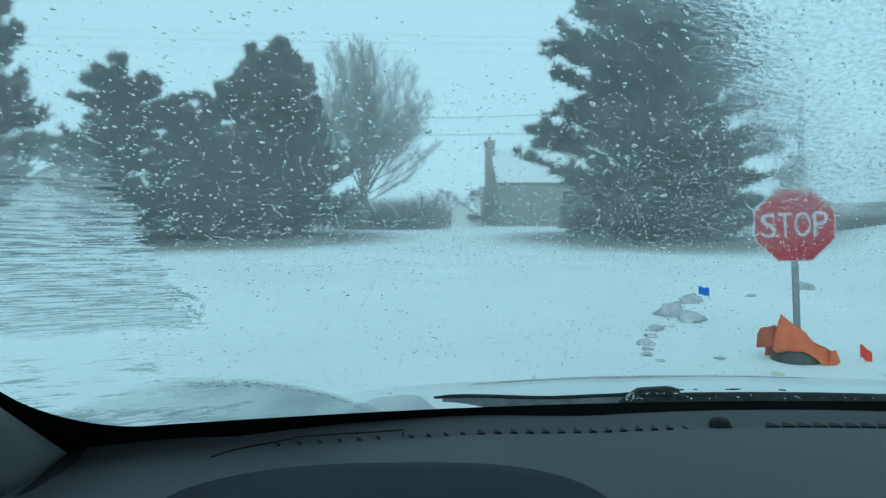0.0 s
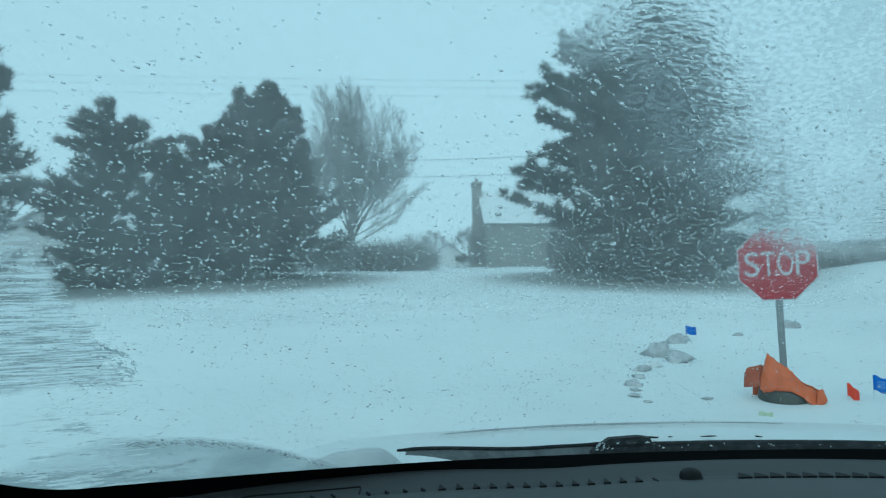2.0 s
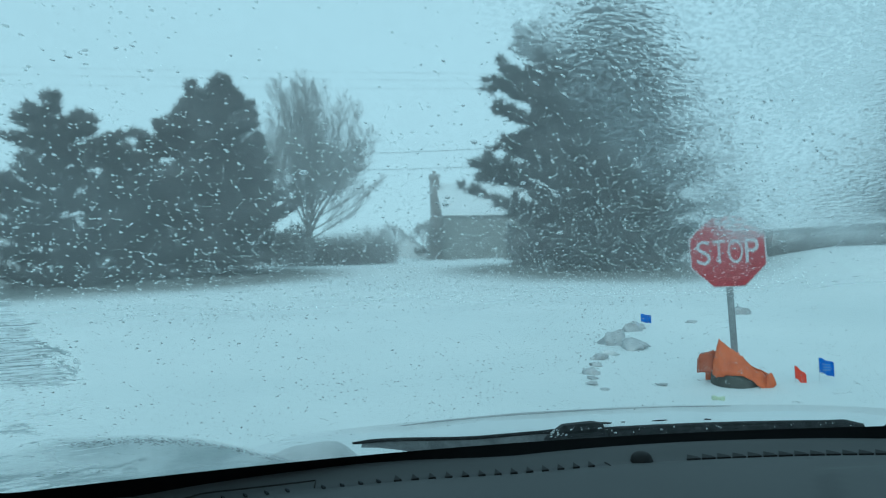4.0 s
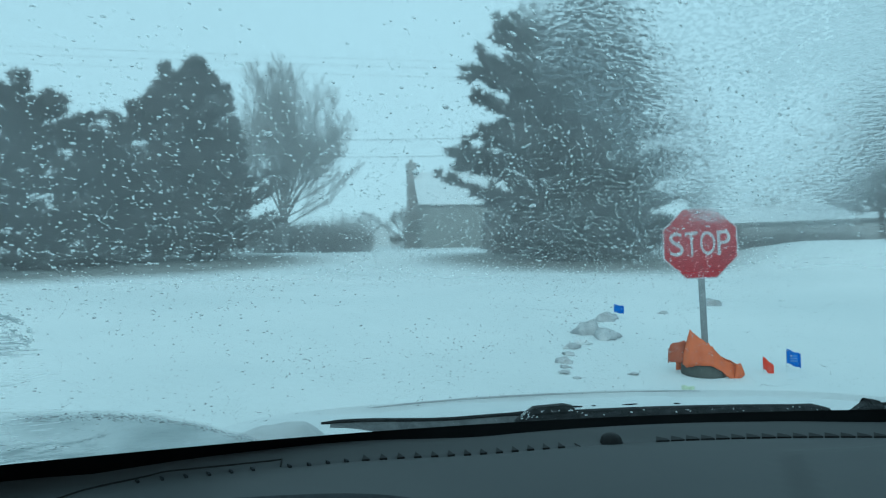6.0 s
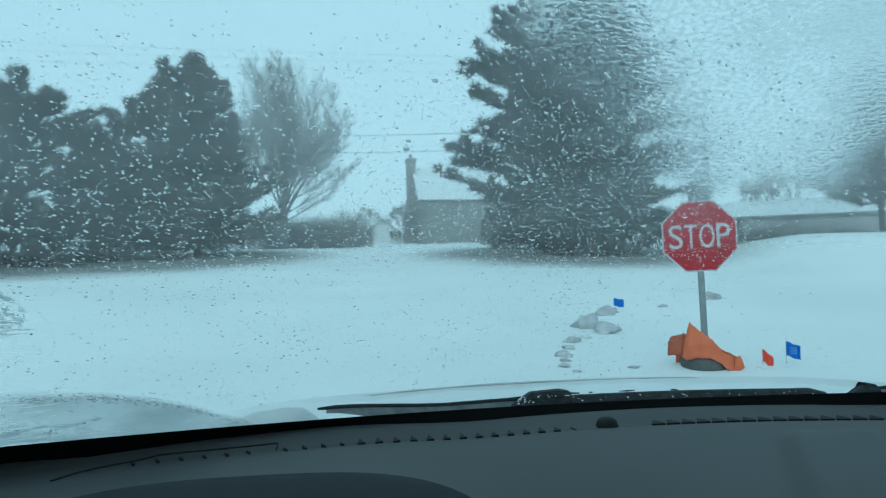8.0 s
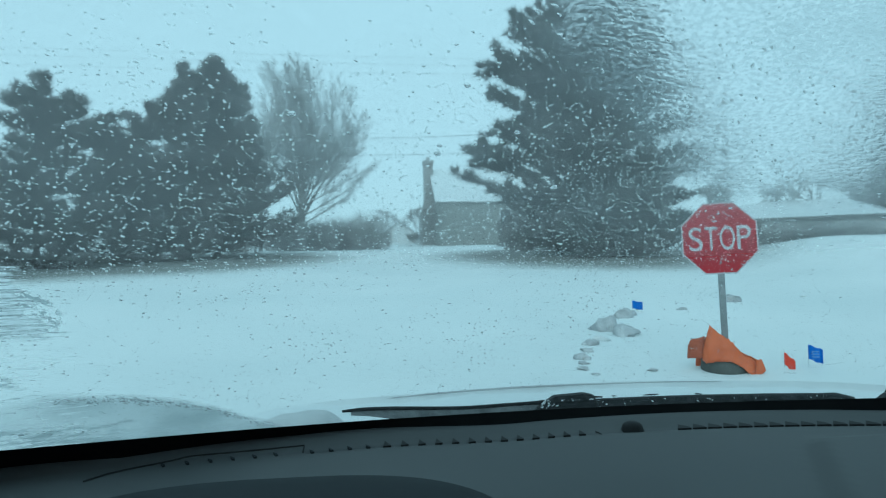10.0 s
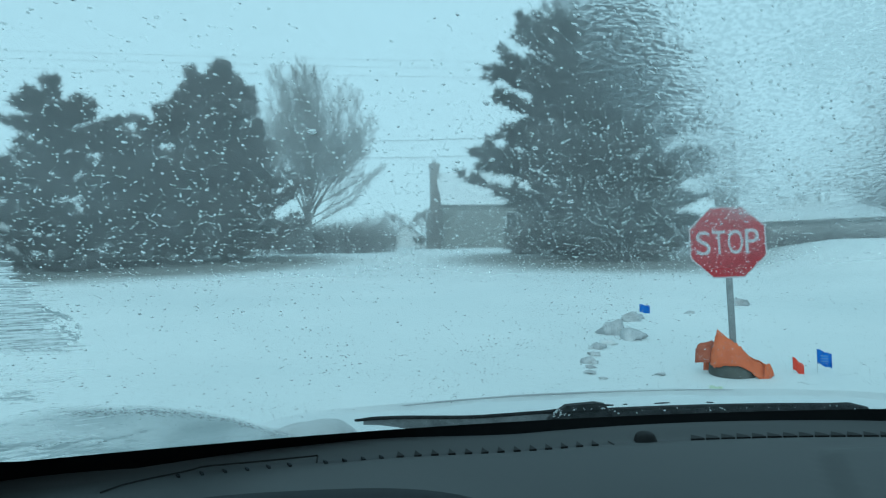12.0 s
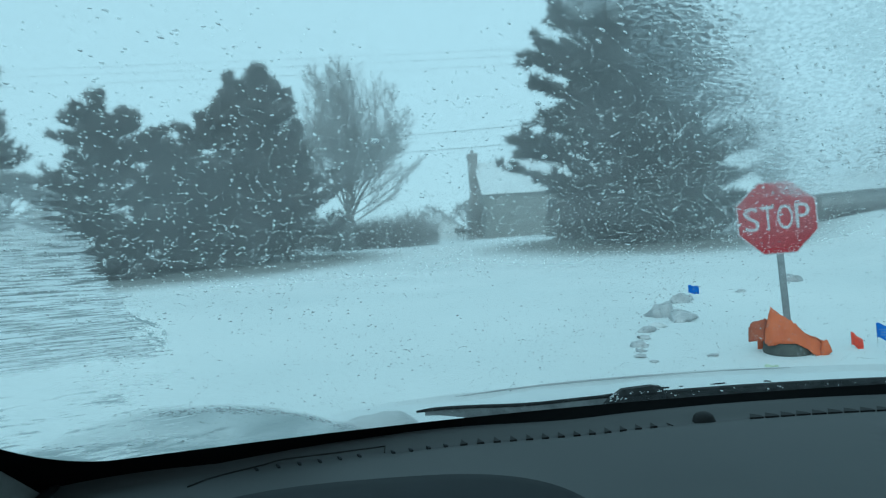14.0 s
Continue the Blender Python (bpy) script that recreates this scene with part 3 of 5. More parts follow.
def shrub(x, y, height, radius, seed, label):
    """A dense bank of bare stems."""
    rng = random.Random(seed)
    bush = thing("shrub", label, "shrub", pose(x, y, ground_z(x, y) - 0.1), "bare trees and shrubs")
    wood, tv, tf = bmesh.new(), [], []
    for k in range(16):
        az, lean = rng.random() * math.tau, rng.uniform(0.05, 0.75)
        tip = Vector((math.cos(az) * lean * radius, math.sin(az) * lean * radius, height * rng.uniform(0.55, 0.95)))
        tube(wood, [Vector((0.15 * math.cos(az), 0.15 * math.sin(az), 0)), tip * 0.5 + Vector((0, 0, 0.15)), tip], [0.03, 0.02, 0.008], 4, False)
    for k in range(1500):
        az, rr = rng.random() * math.tau, radius * math.sqrt(rng.random())
        top = height * (1 - 0.45 * (rr / radius) ** 2) * rng.uniform(0.85, 1.08)
        a = Vector((math.cos(az) * rr, math.sin(az) * rr, rng.uniform(0.0, 0.75) * top))
        d = Vector((math.cos(az) * 0.4 + rng.gauss(0, 0.35), math.sin(az) * 0.4 + rng.gauss(0, 0.35), 1.0)).normalized()
        ln = min(rng.uniform(0.5, 1.3), top - a.z + 0.1)
        w = d.orthogonal().normalized() * rng.uniform(0.008, 0.02)
        n = len(tv)
        tv += [a - w, a + w, a + d * ln]
        tf.append((n, n + 1, n + 2))
    part("stems", wood, M_SHRUB, bush)
    soup("twigs", tv, tf, M_SHRUB, bush)


for i, (sx, sy, sh) in enumerate(((-8.6, 60, 3.8), (-7.4, 61, 3.6), (-6.0, 62, 3.2), (-4.6, 61, 3.5), (-3.2, 62, 3.6), (-1.9, 61, 3.9), (-0.7, 62, 3.3))):
    shrub(sx, sy, sh, 1.25, 20 + i, "dense leafless brown shrub in the hedge")
for i, (sx, sy, sh) in enumerate(((27.0, 47.5, 1.9), (29.6, 47.0, 2.3), (32.4, 46.0, 2.0), (36.0, 45.0, 2.2))):
    shrub(sx, sy, sh, 1.7, 70 + i, "leafless shrub in front of the garage")
bare_tree(-0.2, 122.0, 8.5, 31, "distant leafless tree beyond the field", depth=8, trunk=0.14, spread=0.9, twigs=3, fine=0.014)
for i, (sx, sy, sh) in enumerate(((33.0, 57.0, 8.5), (37.5, 59.0, 10.0), (42.5, 60.0, 9.5), (29.5, 60.0, 7.0))):
    bare_tree(sx, sy, sh, 60 + i, "leafless tree standing behind the low garage", depth=8, trunk=0.16, spread=0.7, twigs=4, fine=0.018)
bare_tree(4.0, 72.0, 5.0, 32, "thin leafless shrub beside the chimney", "shrub", 0.5, 5, 0.04, 5, 4, M_SHRUB, M_SHRUB, "shrub")
bare_tree(2.9, 70.0, 1.6, 35, "small dark shrub at the house corner", "shrub", 0.7, 5, 0.03, 6, 5, M_SHRUB, M_SHRUB, "shrub")
for i, (sx, sy, sh) in enumerate(((22.5, 47, 2.6), (25.0, 48, 2.4), (19.5, 46, 2.2))):
    bare_tree(sx, sy, sh, 40 + i, "low leafless shrub poking out of the snow", "shrub", 0.8, 5, 0.04, 7, 5, M_SHRUB, M_SHRUB, "shrub")


# ---- buildings ----
def gable_house(name, label, m, length, deep, eave, ridge, wall, windows, door=None, chimney=None, snow_thick=0.22):
    """Long side faces -y, ridge along x."""
    house = thing(name, label, "house", m)
    hx, hy = length / 2, deep / 2
    bm = bmesh.new()
    sec = [(-hy, -1.5), (hy, -1.5), (hy, eave), (0, ridge), (-hy, eave)]
    a = [bm.verts.new((-hx, yy, zz)) for yy, zz in sec]
    b = [bm.verts.new((hx, yy, zz)) for yy, zz in sec]
    bm.faces.new(a)
    bm.faces.new(b[::-1])
    for i in range(5):
        bm.faces.new((a[i], b[i], b[(i + 1) % 5], a[(i + 1) % 5]))
    part("wall", bm, wall, house)
    # clapboards on the long front
    rows = int(eave / 0.3)
    for r in range(rows):
        bm = bmesh.new()
        box(bm, (-hx, -hy - 0.03, r * 0.3 + 0.01), (hx, -hy - 0.002, r * 0.3 + 0.285))
        part("siding_board", bm, wall, house)
    slope = math.atan2(ridge - eave, hy)
    for sgn in (-1, 1):
        ln = math.hypot(ridge - eave, hy) + 0.35
        roof = bmesh.new()
        over = 0.3
        p0 = Vector((0, sgn * (hy + 0.35 * math.cos(slope)), eave - 0.35 * math.sin(slope)))
        p1 = Vector((0, 0, ridge))
        nrm = Vector((0, sgn * math.sin(slope), math.cos(slope)))
        for lo, hi, bmx, ex in ((0.0, 0.12, roof, over),):
            vs = []
            for xx in (-hx - ex, hx + ex):
                for q in (p0, p1):
                    for o in (lo, hi):
                        vs.append(bmx.verts.new(Vector((xx, 0, 0)) + q + nrm * o))
            for fidx in ((0, 1, 3, 2), (4, 6, 7, 5), (0, 4, 5, 1), (2, 3, 7, 6), (1, 5, 7, 3), (0, 2, 6, 4)):
                bmx.faces.new([vs[k] for k in fidx])
        bmesh.ops.recalc_face_normals(roof, faces=roof.faces)
        r_ob = part("roof", roof, M_BRICK, house)
        snow = bmesh.new()
        nx, ny = 24, 8
        grid = []
        for i in range(nx + 1):
            row = []
            for j in range(ny + 1):
                edge = min(1.0, min(i, nx - i) / 2, min(j, ny - j + 1.2) / 1.2)
                q = p0.lerp(p1, j / ny) + Vector((-hx - 0.28 + (length + 0.56) * i / nx, 0, 0))
                row.append(snow.verts.new(q + nrm * (0.125 + snow_thick * (0.15 + 0.85 * edge) * (1 + 0.3 * noise.noise((i * 0.4, j * 0.5, 2.0))))))
            grid.append(row)
        for i in range(nx):
            for j in range(ny):
                snow.faces.new((grid[i][j], grid[i + 1][j], grid[i + 1][j + 1], grid[i][j + 1]))
        part("snow_cover", snow, M_SNOW, r_ob, "smooth white snow on the roof", True)
    for wx, wz, ww, wh in windows:
        bm = bmesh.new()
        for lo, hi in (((wx - ww / 2 - 0.1, 0, wz - 0.1), (wx - ww / 2, 0, wz + wh + 0.1)), ((wx + ww / 2, 0, wz - 0.1), (wx + ww / 2 + 0.1, 0, wz + wh + 0.1)),
                       ((wx - ww / 2, 0, wz - 0.1), (wx + ww / 2, 0, wz)), ((wx - ww / 2, 0, wz + wh), (wx + ww / 2, 0, wz + wh + 0.1)), ((wx - ww / 2, 0, wz + wh / 2 - 0.03), (wx + ww / 2, 0, wz + wh / 2 + 0.03))):
            box(bm, (lo[0], -hy - 0.09, lo[2]), (hi[0], -hy - 0.032, hi[2]))
        win = part("window", bm, M_PALE, house)
        bm = bmesh.new()
        box(bm, (wx - ww / 2, -hy - 0.05, wz), (wx + ww / 2, -hy - 0.034, wz + wh))
        part("pane", bm, M_PANE, win, "dark glass pane")
    if door:
        bm = bmesh.new()
        box(bm, (door - 0.5, -hy - 0.08, 0), (door + 0.5, -hy - 0.032, 2.1), 0.02)
        part("door", bm, M_DOOR, house, "dark painted door")
    if chimney:
        cx, cw, base_w, sh0, top = chimney
        bm = bmesh.new()
        tube_pts = [(base_w, -1.5), (base_w, sh0), (cw, sh0 + 1.6), (cw, top - 0.35), (cw * 1.18, top - 0.33), (cw * 1.18, top)]
        rings = []
        for w2, zz in tube_pts:
            rings.append([bm.verts.new((cx + sx * w2 * 0.36, -0.3 + sy * w2 / 2, zz)) for sx, sy in ((-1, -1), (1, -1), (1, 1), (-1, 1))])
        for r0, r1 in zip(rings, rings[1:]):
            for k in range(4):
                bm.faces.new((r0[k], r0[(k + 1) % 4], r1[(k + 1) % 4], r1[k]))
        bm.faces.new(rings[-1])
        ch = part("chimney", bm, M_BRICK, house, "grey brick chimney with a clay pot")
        part("chimney_pot", tube(bmesh.new(), [(cx, -0.3, top), (cx, -0.3, top + 0.45)], [0.2, 0.17], 8), M_BRICK, ch)
        pad = bmesh.new()
        snow_pad(pad, random.Random(3), (cx + 0.25, -0.55, top + 0.05), 0.3)
        part("snow_cap", pad, M_SNOW, ch, "small snow cap", True)
    return house


gable_house("house", "two-storey house with a snowy roof and brick chimney", pose(11.6, 75.5, ground_z(5, 71), 0, 0, 4), 13.0, 8.5, 4.5, 8.0, M_SIDING,
            ((0.4, 2.2, 1.0, 1.4), (4.2, 2.2, 1.0, 1.4)), 1.8, (-6.9, 1.25, 2.4, 3.2, 9.1))
gable_house("shed", "pale shed with a snow-covered gable roof", pose(2.6, 112, ground_z(2, 112), 0, 0, 86), 7.0, 5.6, 2.2, 4.4, M_PALE, (), None, None)
gable_house("house", "low pale house with a snowy roof behind the pines", pose(-34.0, 61.0, ground_z(-33, 60) - 0.2, 0, 0, -58), 9.0, 7.2, 2.7, 5.4, M_PALE, (), None, None)
gable_house("garage", "long low garage with snow on its flat-pitched roof", pose(39.0, 52.8, ground_z(38, 50) - 0.5, 0, 0, -32), 21.0, 7.0, 2.7, 3.9, M_GARAGE,
            (), 6.2, None, 0.3)


# ---- utility pole and wires ----
def utility_pole(x, y, height):
    pole = thing("utility_pole", "weathered wooden utility pole with a crossarm", "utility pole", pose(x, y, ground_z(x, y) - 0.2))
    part("shaft", tube(bmesh.new(), [(0, 0, 0), (0, 0, height * 0.5), (0, 0, height)], [0.19, 0.165, 0.13], 12), M_POLE, pole, "", True)
    bm = bmesh.new()
    box(bm, (-0.06, -1.1, height - 1.0), (0.06, 1.1, height - 0.87), 0.01)
    part("crossarm", bm, M_POLE, pole)
    for yy in (-1.0, 0.0, 1.0):
        part("insulator", tube(bmesh.new(), [(0, yy, height - 0.88), (0, yy, height - 0.8), (0, yy, height - 0.7)], [0.05, 0.07, 0.03], 8), M_WIRE, pole)
    part("transformer", tube(bmesh.new(), [(-0.38, 0, height - 2.7), (-0.38, 0, height - 2.65), (-0.38, 0, height - 1.8), (-0.38, 0, height - 1.72)], [0.2, 0.24, 0.24, 0.12], 14), M_GALV, pole, "grey metal can")


utility_pole(20.3, 40.5, 10.0)


def cable(a, b, sag, r, label):
    pts = []
    for i in range(25):
        s = i / 24
        p = Vector(a).lerp(Vector(b), s)
        p.z -= 4 * sag * s * (1 - s)
        pts.append(p)
    ob = part("power_line", tube(bmesh.new(), pts, r, 5), M_CABLE)
    tagged(ob, label, "cable", "overhead wires")


TOP = ground_z(20.3, 40.5) + 10.0 - 0.95
for k, (dz, yy, r, sag) in enumerate(((-0.75, 0.0, 0.015, 1.3), (-1.85, 0.0, 0.015, 1.3))):
    cable((20.3, 40.5 + yy, TOP + dz), (-24.0, 52.0 + yy, 13.0 + dz), sag, r, "thin dark overhead power line")
    cable((20.3, 40.5 + yy, TOP + dz), (64.0, 50.0 + yy, 13.0 + dz), 1.2, r, "thin dark overhead power line")


for dz, sag in ((0.0, 0.5), (-0.42, 0.55), (-0.95, 0.6)):
    cable((-60.0, 43.0, 16.2 + dz), (30.0, 47.0, 15.2 + dz), sag, 0.006, "thin dark overhead power line")


# ---- stop sign ----
def letter(char, w, h, x, z, depth, material, parent):
    cu = bpy.data.curves.new("letter", 'FONT')
    cu.body = char
    cu.offset = 0.001
    cu.extrude = 0.01
    tmp = new("letter_source", cu)
    me = bpy.data.meshes.new_from_object(tmp.evaluated_get(bpy.context.evaluated_depsgraph_get()))
    bpy.data.objects.remove(tmp)
    co = np.array([v.co[:] for v in me.vertices])
    lo, hi = co.min(0), co.max(0)
    for v in me.vertices:
        a = (v.co - Vector(lo))
        v.co = (x + a.x / (hi[0] - lo[0]) * w, depth - a.z / (hi[2] - lo[2]) * 0.002, z + a.y / (hi[1] - lo[1]) * h)
    me.materials.append(material)
    ob = new("letter", me)
    ob.parent = parent
    ob["label"] = "white letter " + char
    return ob


def octagon(r):
    return [(r * math.cos(radians(22.5 + 45 * i)), r * math.sin(radians(22.5 + 45 * i))) for i in range(8)]


def stop_sign():
    gz = ground_z(3.78, 7.7)
    s = thing("stop_sign", "red octagonal stop sign on a grey metal post", "stop sign", pose(3.80, 7.65, gz - 0.15, 0, -1.6, -20))
    cz = 1.655 - gz + 0.15
    flat = 0.405
    r = flat / math.cos(radians(22.5))
    plate = part("sign_plate", prism(bmesh.new(), octagon(r), 0.004, pose(0, -0.052, cz)), M_WHITE, s, "white-edged aluminium plate")
    part("red_field", prism(bmesh.new(), octagon(r * 0.962), 0.002, pose(0, -0.0562, cz)), M_RED, plate, "red reflective field")
    wide, gap = (0.150, 0.140, 0.160, 0.145), 0.022
    x = -(sum(wide) + 3 * gap) / 2
    for ch, w in zip("STOP", wide):
        letter(ch, w, 0.272, x, cz - 0.136, -0.0575, M_WHITE, plate)
        x += w + gap
    for dz in (0.27, -0.27):
        part("bolt", tube(bmesh.new(), [(0, -0.057, cz + dz), (0, -0.064, cz + dz)], [0.012, 0.009], 8), M_GALV, plate)
    bm = bmesh.new()
    box(bm, (-0.034, -0.048, 0), (0.034, 0.02, cz + 0.3), 0.006)
    part("post", bm, M_GALV, s, "square grey galvanised post")
    rng = random.Random(8)
    bm = bmesh.new()
    for i in range(8):
        snow_pad(bm, rng, (rng.uniform(-0.15, 0.15), -0.055, cz + 0.26 + rng.uniform(-0.03, 0.06)), rng.uniform(0.008, 0.02))
    tagged(part("snow_crust", bm, M_SNOW, plate, "thin snow stuck to the sign", True), kind="stuff")


stop_sign()


# ---- orange barrel at the foot of the sign ----
def shell(name, cols, bulge, thick, material, parent, label, seed, m=Matrix()):
    """A bowed and dented sheet: cols are (x, z at foot, z at top, y)."""
    rng = random.Random(seed)
    bm = bmesh.new()
    rows = 9
    grid = []
    dense = []
    for c0, c1 in zip(cols, cols[1:]):
        for k in range(3):
            t = k / 3
            q = [a + (b - a) * t for a, b in zip(c0, c1)]
            q[2] += rng.gauss(0, 0.010) if k else 0.0
            q[3] += rng.gauss(0, 0.006)
            dense.append(q)
    cols = dense + [cols[-1]]
    for i, (x, z0, z1, y) in enumerate(cols):
        u = i / (len(cols) - 1)
        col = []
        for j in range(rows):
            v = j / (rows - 1)
            yy = y - bulge * math.sin(math.pi * (0.15 + 0.7 * u)) * (1 - 0.55 * v) + rng.gauss(0, 0.006)
            col.append(bm.verts.new(m @ Vector((x + 0.03 * v * (0.4 - u), yy, z0 + (z1 - z0) * v + rng.gauss(0, 0.004)))))
        grid.append(col)
    for a, b in zip(grid, grid[1:]):
        for j in range(rows - 1):
            bm.faces.new((a[j], b[j], b[j + 1], a[j + 1]))
    bmesh.ops.recalc_face_normals(bm, faces=bm.faces)
    bmesh.ops.solidify(bm, geom=bm.faces[:], thickness=thick)
    return part(name, bm, material, parent, label, True)


def safety_barrel():
    b = thing("traffic_barrel", "crushed orange plastic traffic barrel half buried in snow", "traffic barrel", pose(3.635, 7.46, ground_z(3.8, 7.4) - 0.02, 0, 0, -24) @ Matrix.Diagonal((0.87, 0.87, 0.9, 1)))
    shell("torn_flap", ((-0.215, 0.16, 0.30, 0.05), (-0.175, 0.13, 0.42, 0.0), (-0.125, 0.14, 0.60, -0.01), (-0.02, 0.165, 0.50, 0.0), (0.08, 0.165, 0.44, 0.0), (0.155, 0.155, 0.385, 0.0),
                        (0.23, 0.11, 0.29, 0.01), (0.31, 0.03, 0.22, 0.02), (0.40, -0.02, 0.165, 0.05), (0.46, -0.02, 0.125, 0.09)), 0.12, 0.006, M_ORANGE, b, "torn pointed orange plastic wall", 4)
    shell("side_wall", ((-0.40, 0.17, 0.33, 0.17), (-0.37, 0.17, 0.385, 0.12), (-0.28, 0.18, 0.415, 0.09), (-0.20, 0.18, 0.435, 0.09), (-0.13, 0.18, 0.44, 0.12)), 0.07, 0.006, M_ORANGE_DULL, b, "", 5)
    shell("back_wall", ((-0.30, 0.02, 0.33, 0.30), (-0.1, 0.02, 0.40, 0.36), (0.12, 0.02, 0.33, 0.36), (0.34, 0.0, 0.2, 0.30), (0.47, -0.02, 0.15, 0.20), (0.50, -0.02, 0.12, 0.1)), -0.05, 0.006, M_ORANGE, b, "", 6)
    bm = bmesh.new()
    n = 28
    prof = [(0.0, -0.06), (1.0, -0.06), (1.03, 0.03), (1.0, 0.13), (0.93, 0.165), (0.80, 0.17), (0.74, 0.10), (0.0, 0.06)]
    rings = []
    for k in range(n):
        a = k * math.tau / n
        rings.append([bm.verts.new((0.06 + 0.29 * r * math.cos(a) * (1 + 0.03 * math.sin(3 * a)), 0.14 + 0.26 * r * math.sin(a), z + 0.03 * r * math.cos(a) * -1)) for r, z in prof])
    for k in range(n):
        r0, r1 = rings[k], rings[(k + 1) % n]
        for j in range(len(prof) - 1):
            bm.faces.new((r0[j], r1[j], r1[j + 1], r0[j + 1]))
    bmesh.ops.remove_doubles(bm, verts=bm.verts, dist=0.0005)
    part("rubber_base", bm, M_ORANGE_IN, b, "dark rubber base ring", True)
    shell("folded_tab", ((0.40, -0.01, 0.17, -0.02), (0.45, -0.01, 0.19, -0.01), (0.50, 0.02, 0.16, 0.03), (0.53, 0.04, 0.10, 0.06)), 0.02, 0.006, M_ORANGE, b, "folded orange tab", 7)


safety_barrel()


# ---- marker flags ----
def marker_flag(x, y, top, w, h, turn, material, label, seed, droop=0.0, skew=0.0, panel=False):
    rng = random.Random(seed)
    gz = ground_z(x, y)
    fl = thing("marker_flag", label, "marker flag", pose(x, y, gz - 0.05, 0, 0, turn), "utility marker flags")
    ht = top - gz + 0.05
    part("wire_stem", tube(bmesh.new(), [(0, 0, 0), (0.004, 0, ht * 0.5), (0, 0, ht)], 0.0013, 6), M_WIRE, fl)
    bm = bmesh.new()
    nx, nz = 8, 6
    grid = [[bm.verts.new((w * i / nx, 0.022 * math.sin(i * 0.9 + seed) * (i / nx) + rng.gauss(0, 0.001), ht - h * j / nz + skew * w * i / nx - droop * (i / nx) ** 2 * h + 0.008 * math.sin(i * 1.1))) for j in range(nz + 1)] for i in range(nx + 1)]
    for i in range(nx):
        for j in range(nz):
            bm.faces.new((grid[i][j], grid[i + 1][j], grid[i + 1][j + 1], grid[i][j + 1]))
    bmesh.ops.solidify(bm, geom=bm.faces[:], thickness=0.0012)
    cloth = part("flag_cloth", bm, material, fl, "", True)
    if panel:
        for k in range(3):
            bm = bmesh.new()
            box(bm, (w * 0.25, -0.03, ht - h * (0.38 + 0.18 * k) + skew * w * 0.5), (w * 0.75, -0.0275, ht - h * (0.30 + 0.18 * k) + skew * w * 0.5))
            part("print_bar", bm, M_FBLUE2, cloth, "pale printed bar")


marker_flag(4.43, 7.57, 0.35, 0.115, 0.14, -28, M_FRED, "red plastic marker flag on a wire stem", 1, 0.35, -0.45)
marker_flag(4.765, 7.65, 0.42, 0.15, 0.165, -30, M_FBLUE, "blue plastic marker flag with pale printing", 2, 0.15, -0.22, True)
marker_flag(4.62, 13.0, 0.69, 0.19, 0.15, -25, M_FBLUE, "small blue marker flag beside the snow clods", 3, 0.1, -0.1)
marker_flag(3.20, 7.0, 0.155, 0.13, 0.10, -20, M_FGREEN, "faded pale green marker flag nearly buried", 5, 0.2, 0.1)


# ---- snow clods ----
def clod(x, y, r, seed, tall=0.75, label="rough lump of ploughed grey snow", material=None):
    rng = random.Random(seed)
    bm = bmesh.new()
    for k in range(rng.choice((2, 3, 3, 4))):
        s = r * (1.0 if k == 0 else rng.uniform(0.35, 0.7))
        o = Vector((0, 0, s * 0.25)) if k == 0 else Vector((rng.uniform(-1, 1) * r, rng.uniform(-0.7, 0.7) * r, s * 0.2))
        vs = bmesh.ops.create_icosphere(bm, subdivisions=2, radius=1.0)["verts"]
        for v in vs:
            d = 0.82 + 0.50 * noise.noise(v.co * 1.7 + Vector((seed * 3.1, k * 5.0, 0))) + 0.45 * noise.noise(v.co * 4.2 + Vector((seed, k, 7)))
            v.co = o + Vector((v.co.x * s * 1.15, v.co.y * s, v.co.z * s * tall)) * d
    ob = part("snow_clod", bm, material or M_SLUSH, None, "", True)
    ob.matrix_world = pose(x, y, ground_z(x, y) - r * 0.08, 0, 0, rng.uniform(0, 360))
    tagged(ob, label, "snow clod", "ploughed snow clods")


# the last four, low and grey, stand in for shaded dents in the snow
for i, (x, y, r, tall) in enumerate(((2.45, 8.75, 0.12, 0.8), (2.66, 9.3, 0.09, 0.6), (2.86, 9.75, 0.15, 0.55), (3.10, 10.1, 0.16, 0.5), (3.58, 10.5, 0.23, 0.85), (3.74, 10.7, 0.20, 0.7), (3.50, 11.1, 0.24, 1.05),
                                     (3.85, 11.6, 0.14, 0.6), (4.36, 12.7, 0.24, 0.8), (4.55, 12.9, 0.15, 0.6), (7.45, 14.8, 0.26, 0.7), (5.78, 13.44, 0.10, 0.5),
                                     (9.6, 15.6, 0.09, 0.5), (2.37, 8.42, 0.075, 0.4), (2.27, 8.12, 0.09, 0.32), (2.33, 7.80, 0.06, 0.32), (2.98, 7.75, 0.07, 0.3))):
    clod(x, y, r * 0.88, 50 + i, tall * 0.9, material=M_SLUSH if i not in (3, 7, 12) else M_SNOW)


# ---- car ----
CX = 0.37
COS_G, SIN_G = math.cos(radians(33)), math.sin(radians(33))
car = thing("car", "car interior with dark grey dashboard and wet windscreen", "car")


def bow(x, front):
    return front - 0.39 * (x - CX) ** 2


def glass_at(x, v, off=0.0):
    """A point of the windscreen's outer face; off goes inwards."""
    return Vector((x, bow(x, 0.88) - v * COS_G - off * SIN_G, 1.165 + v * SIN_G - off * COS_G))


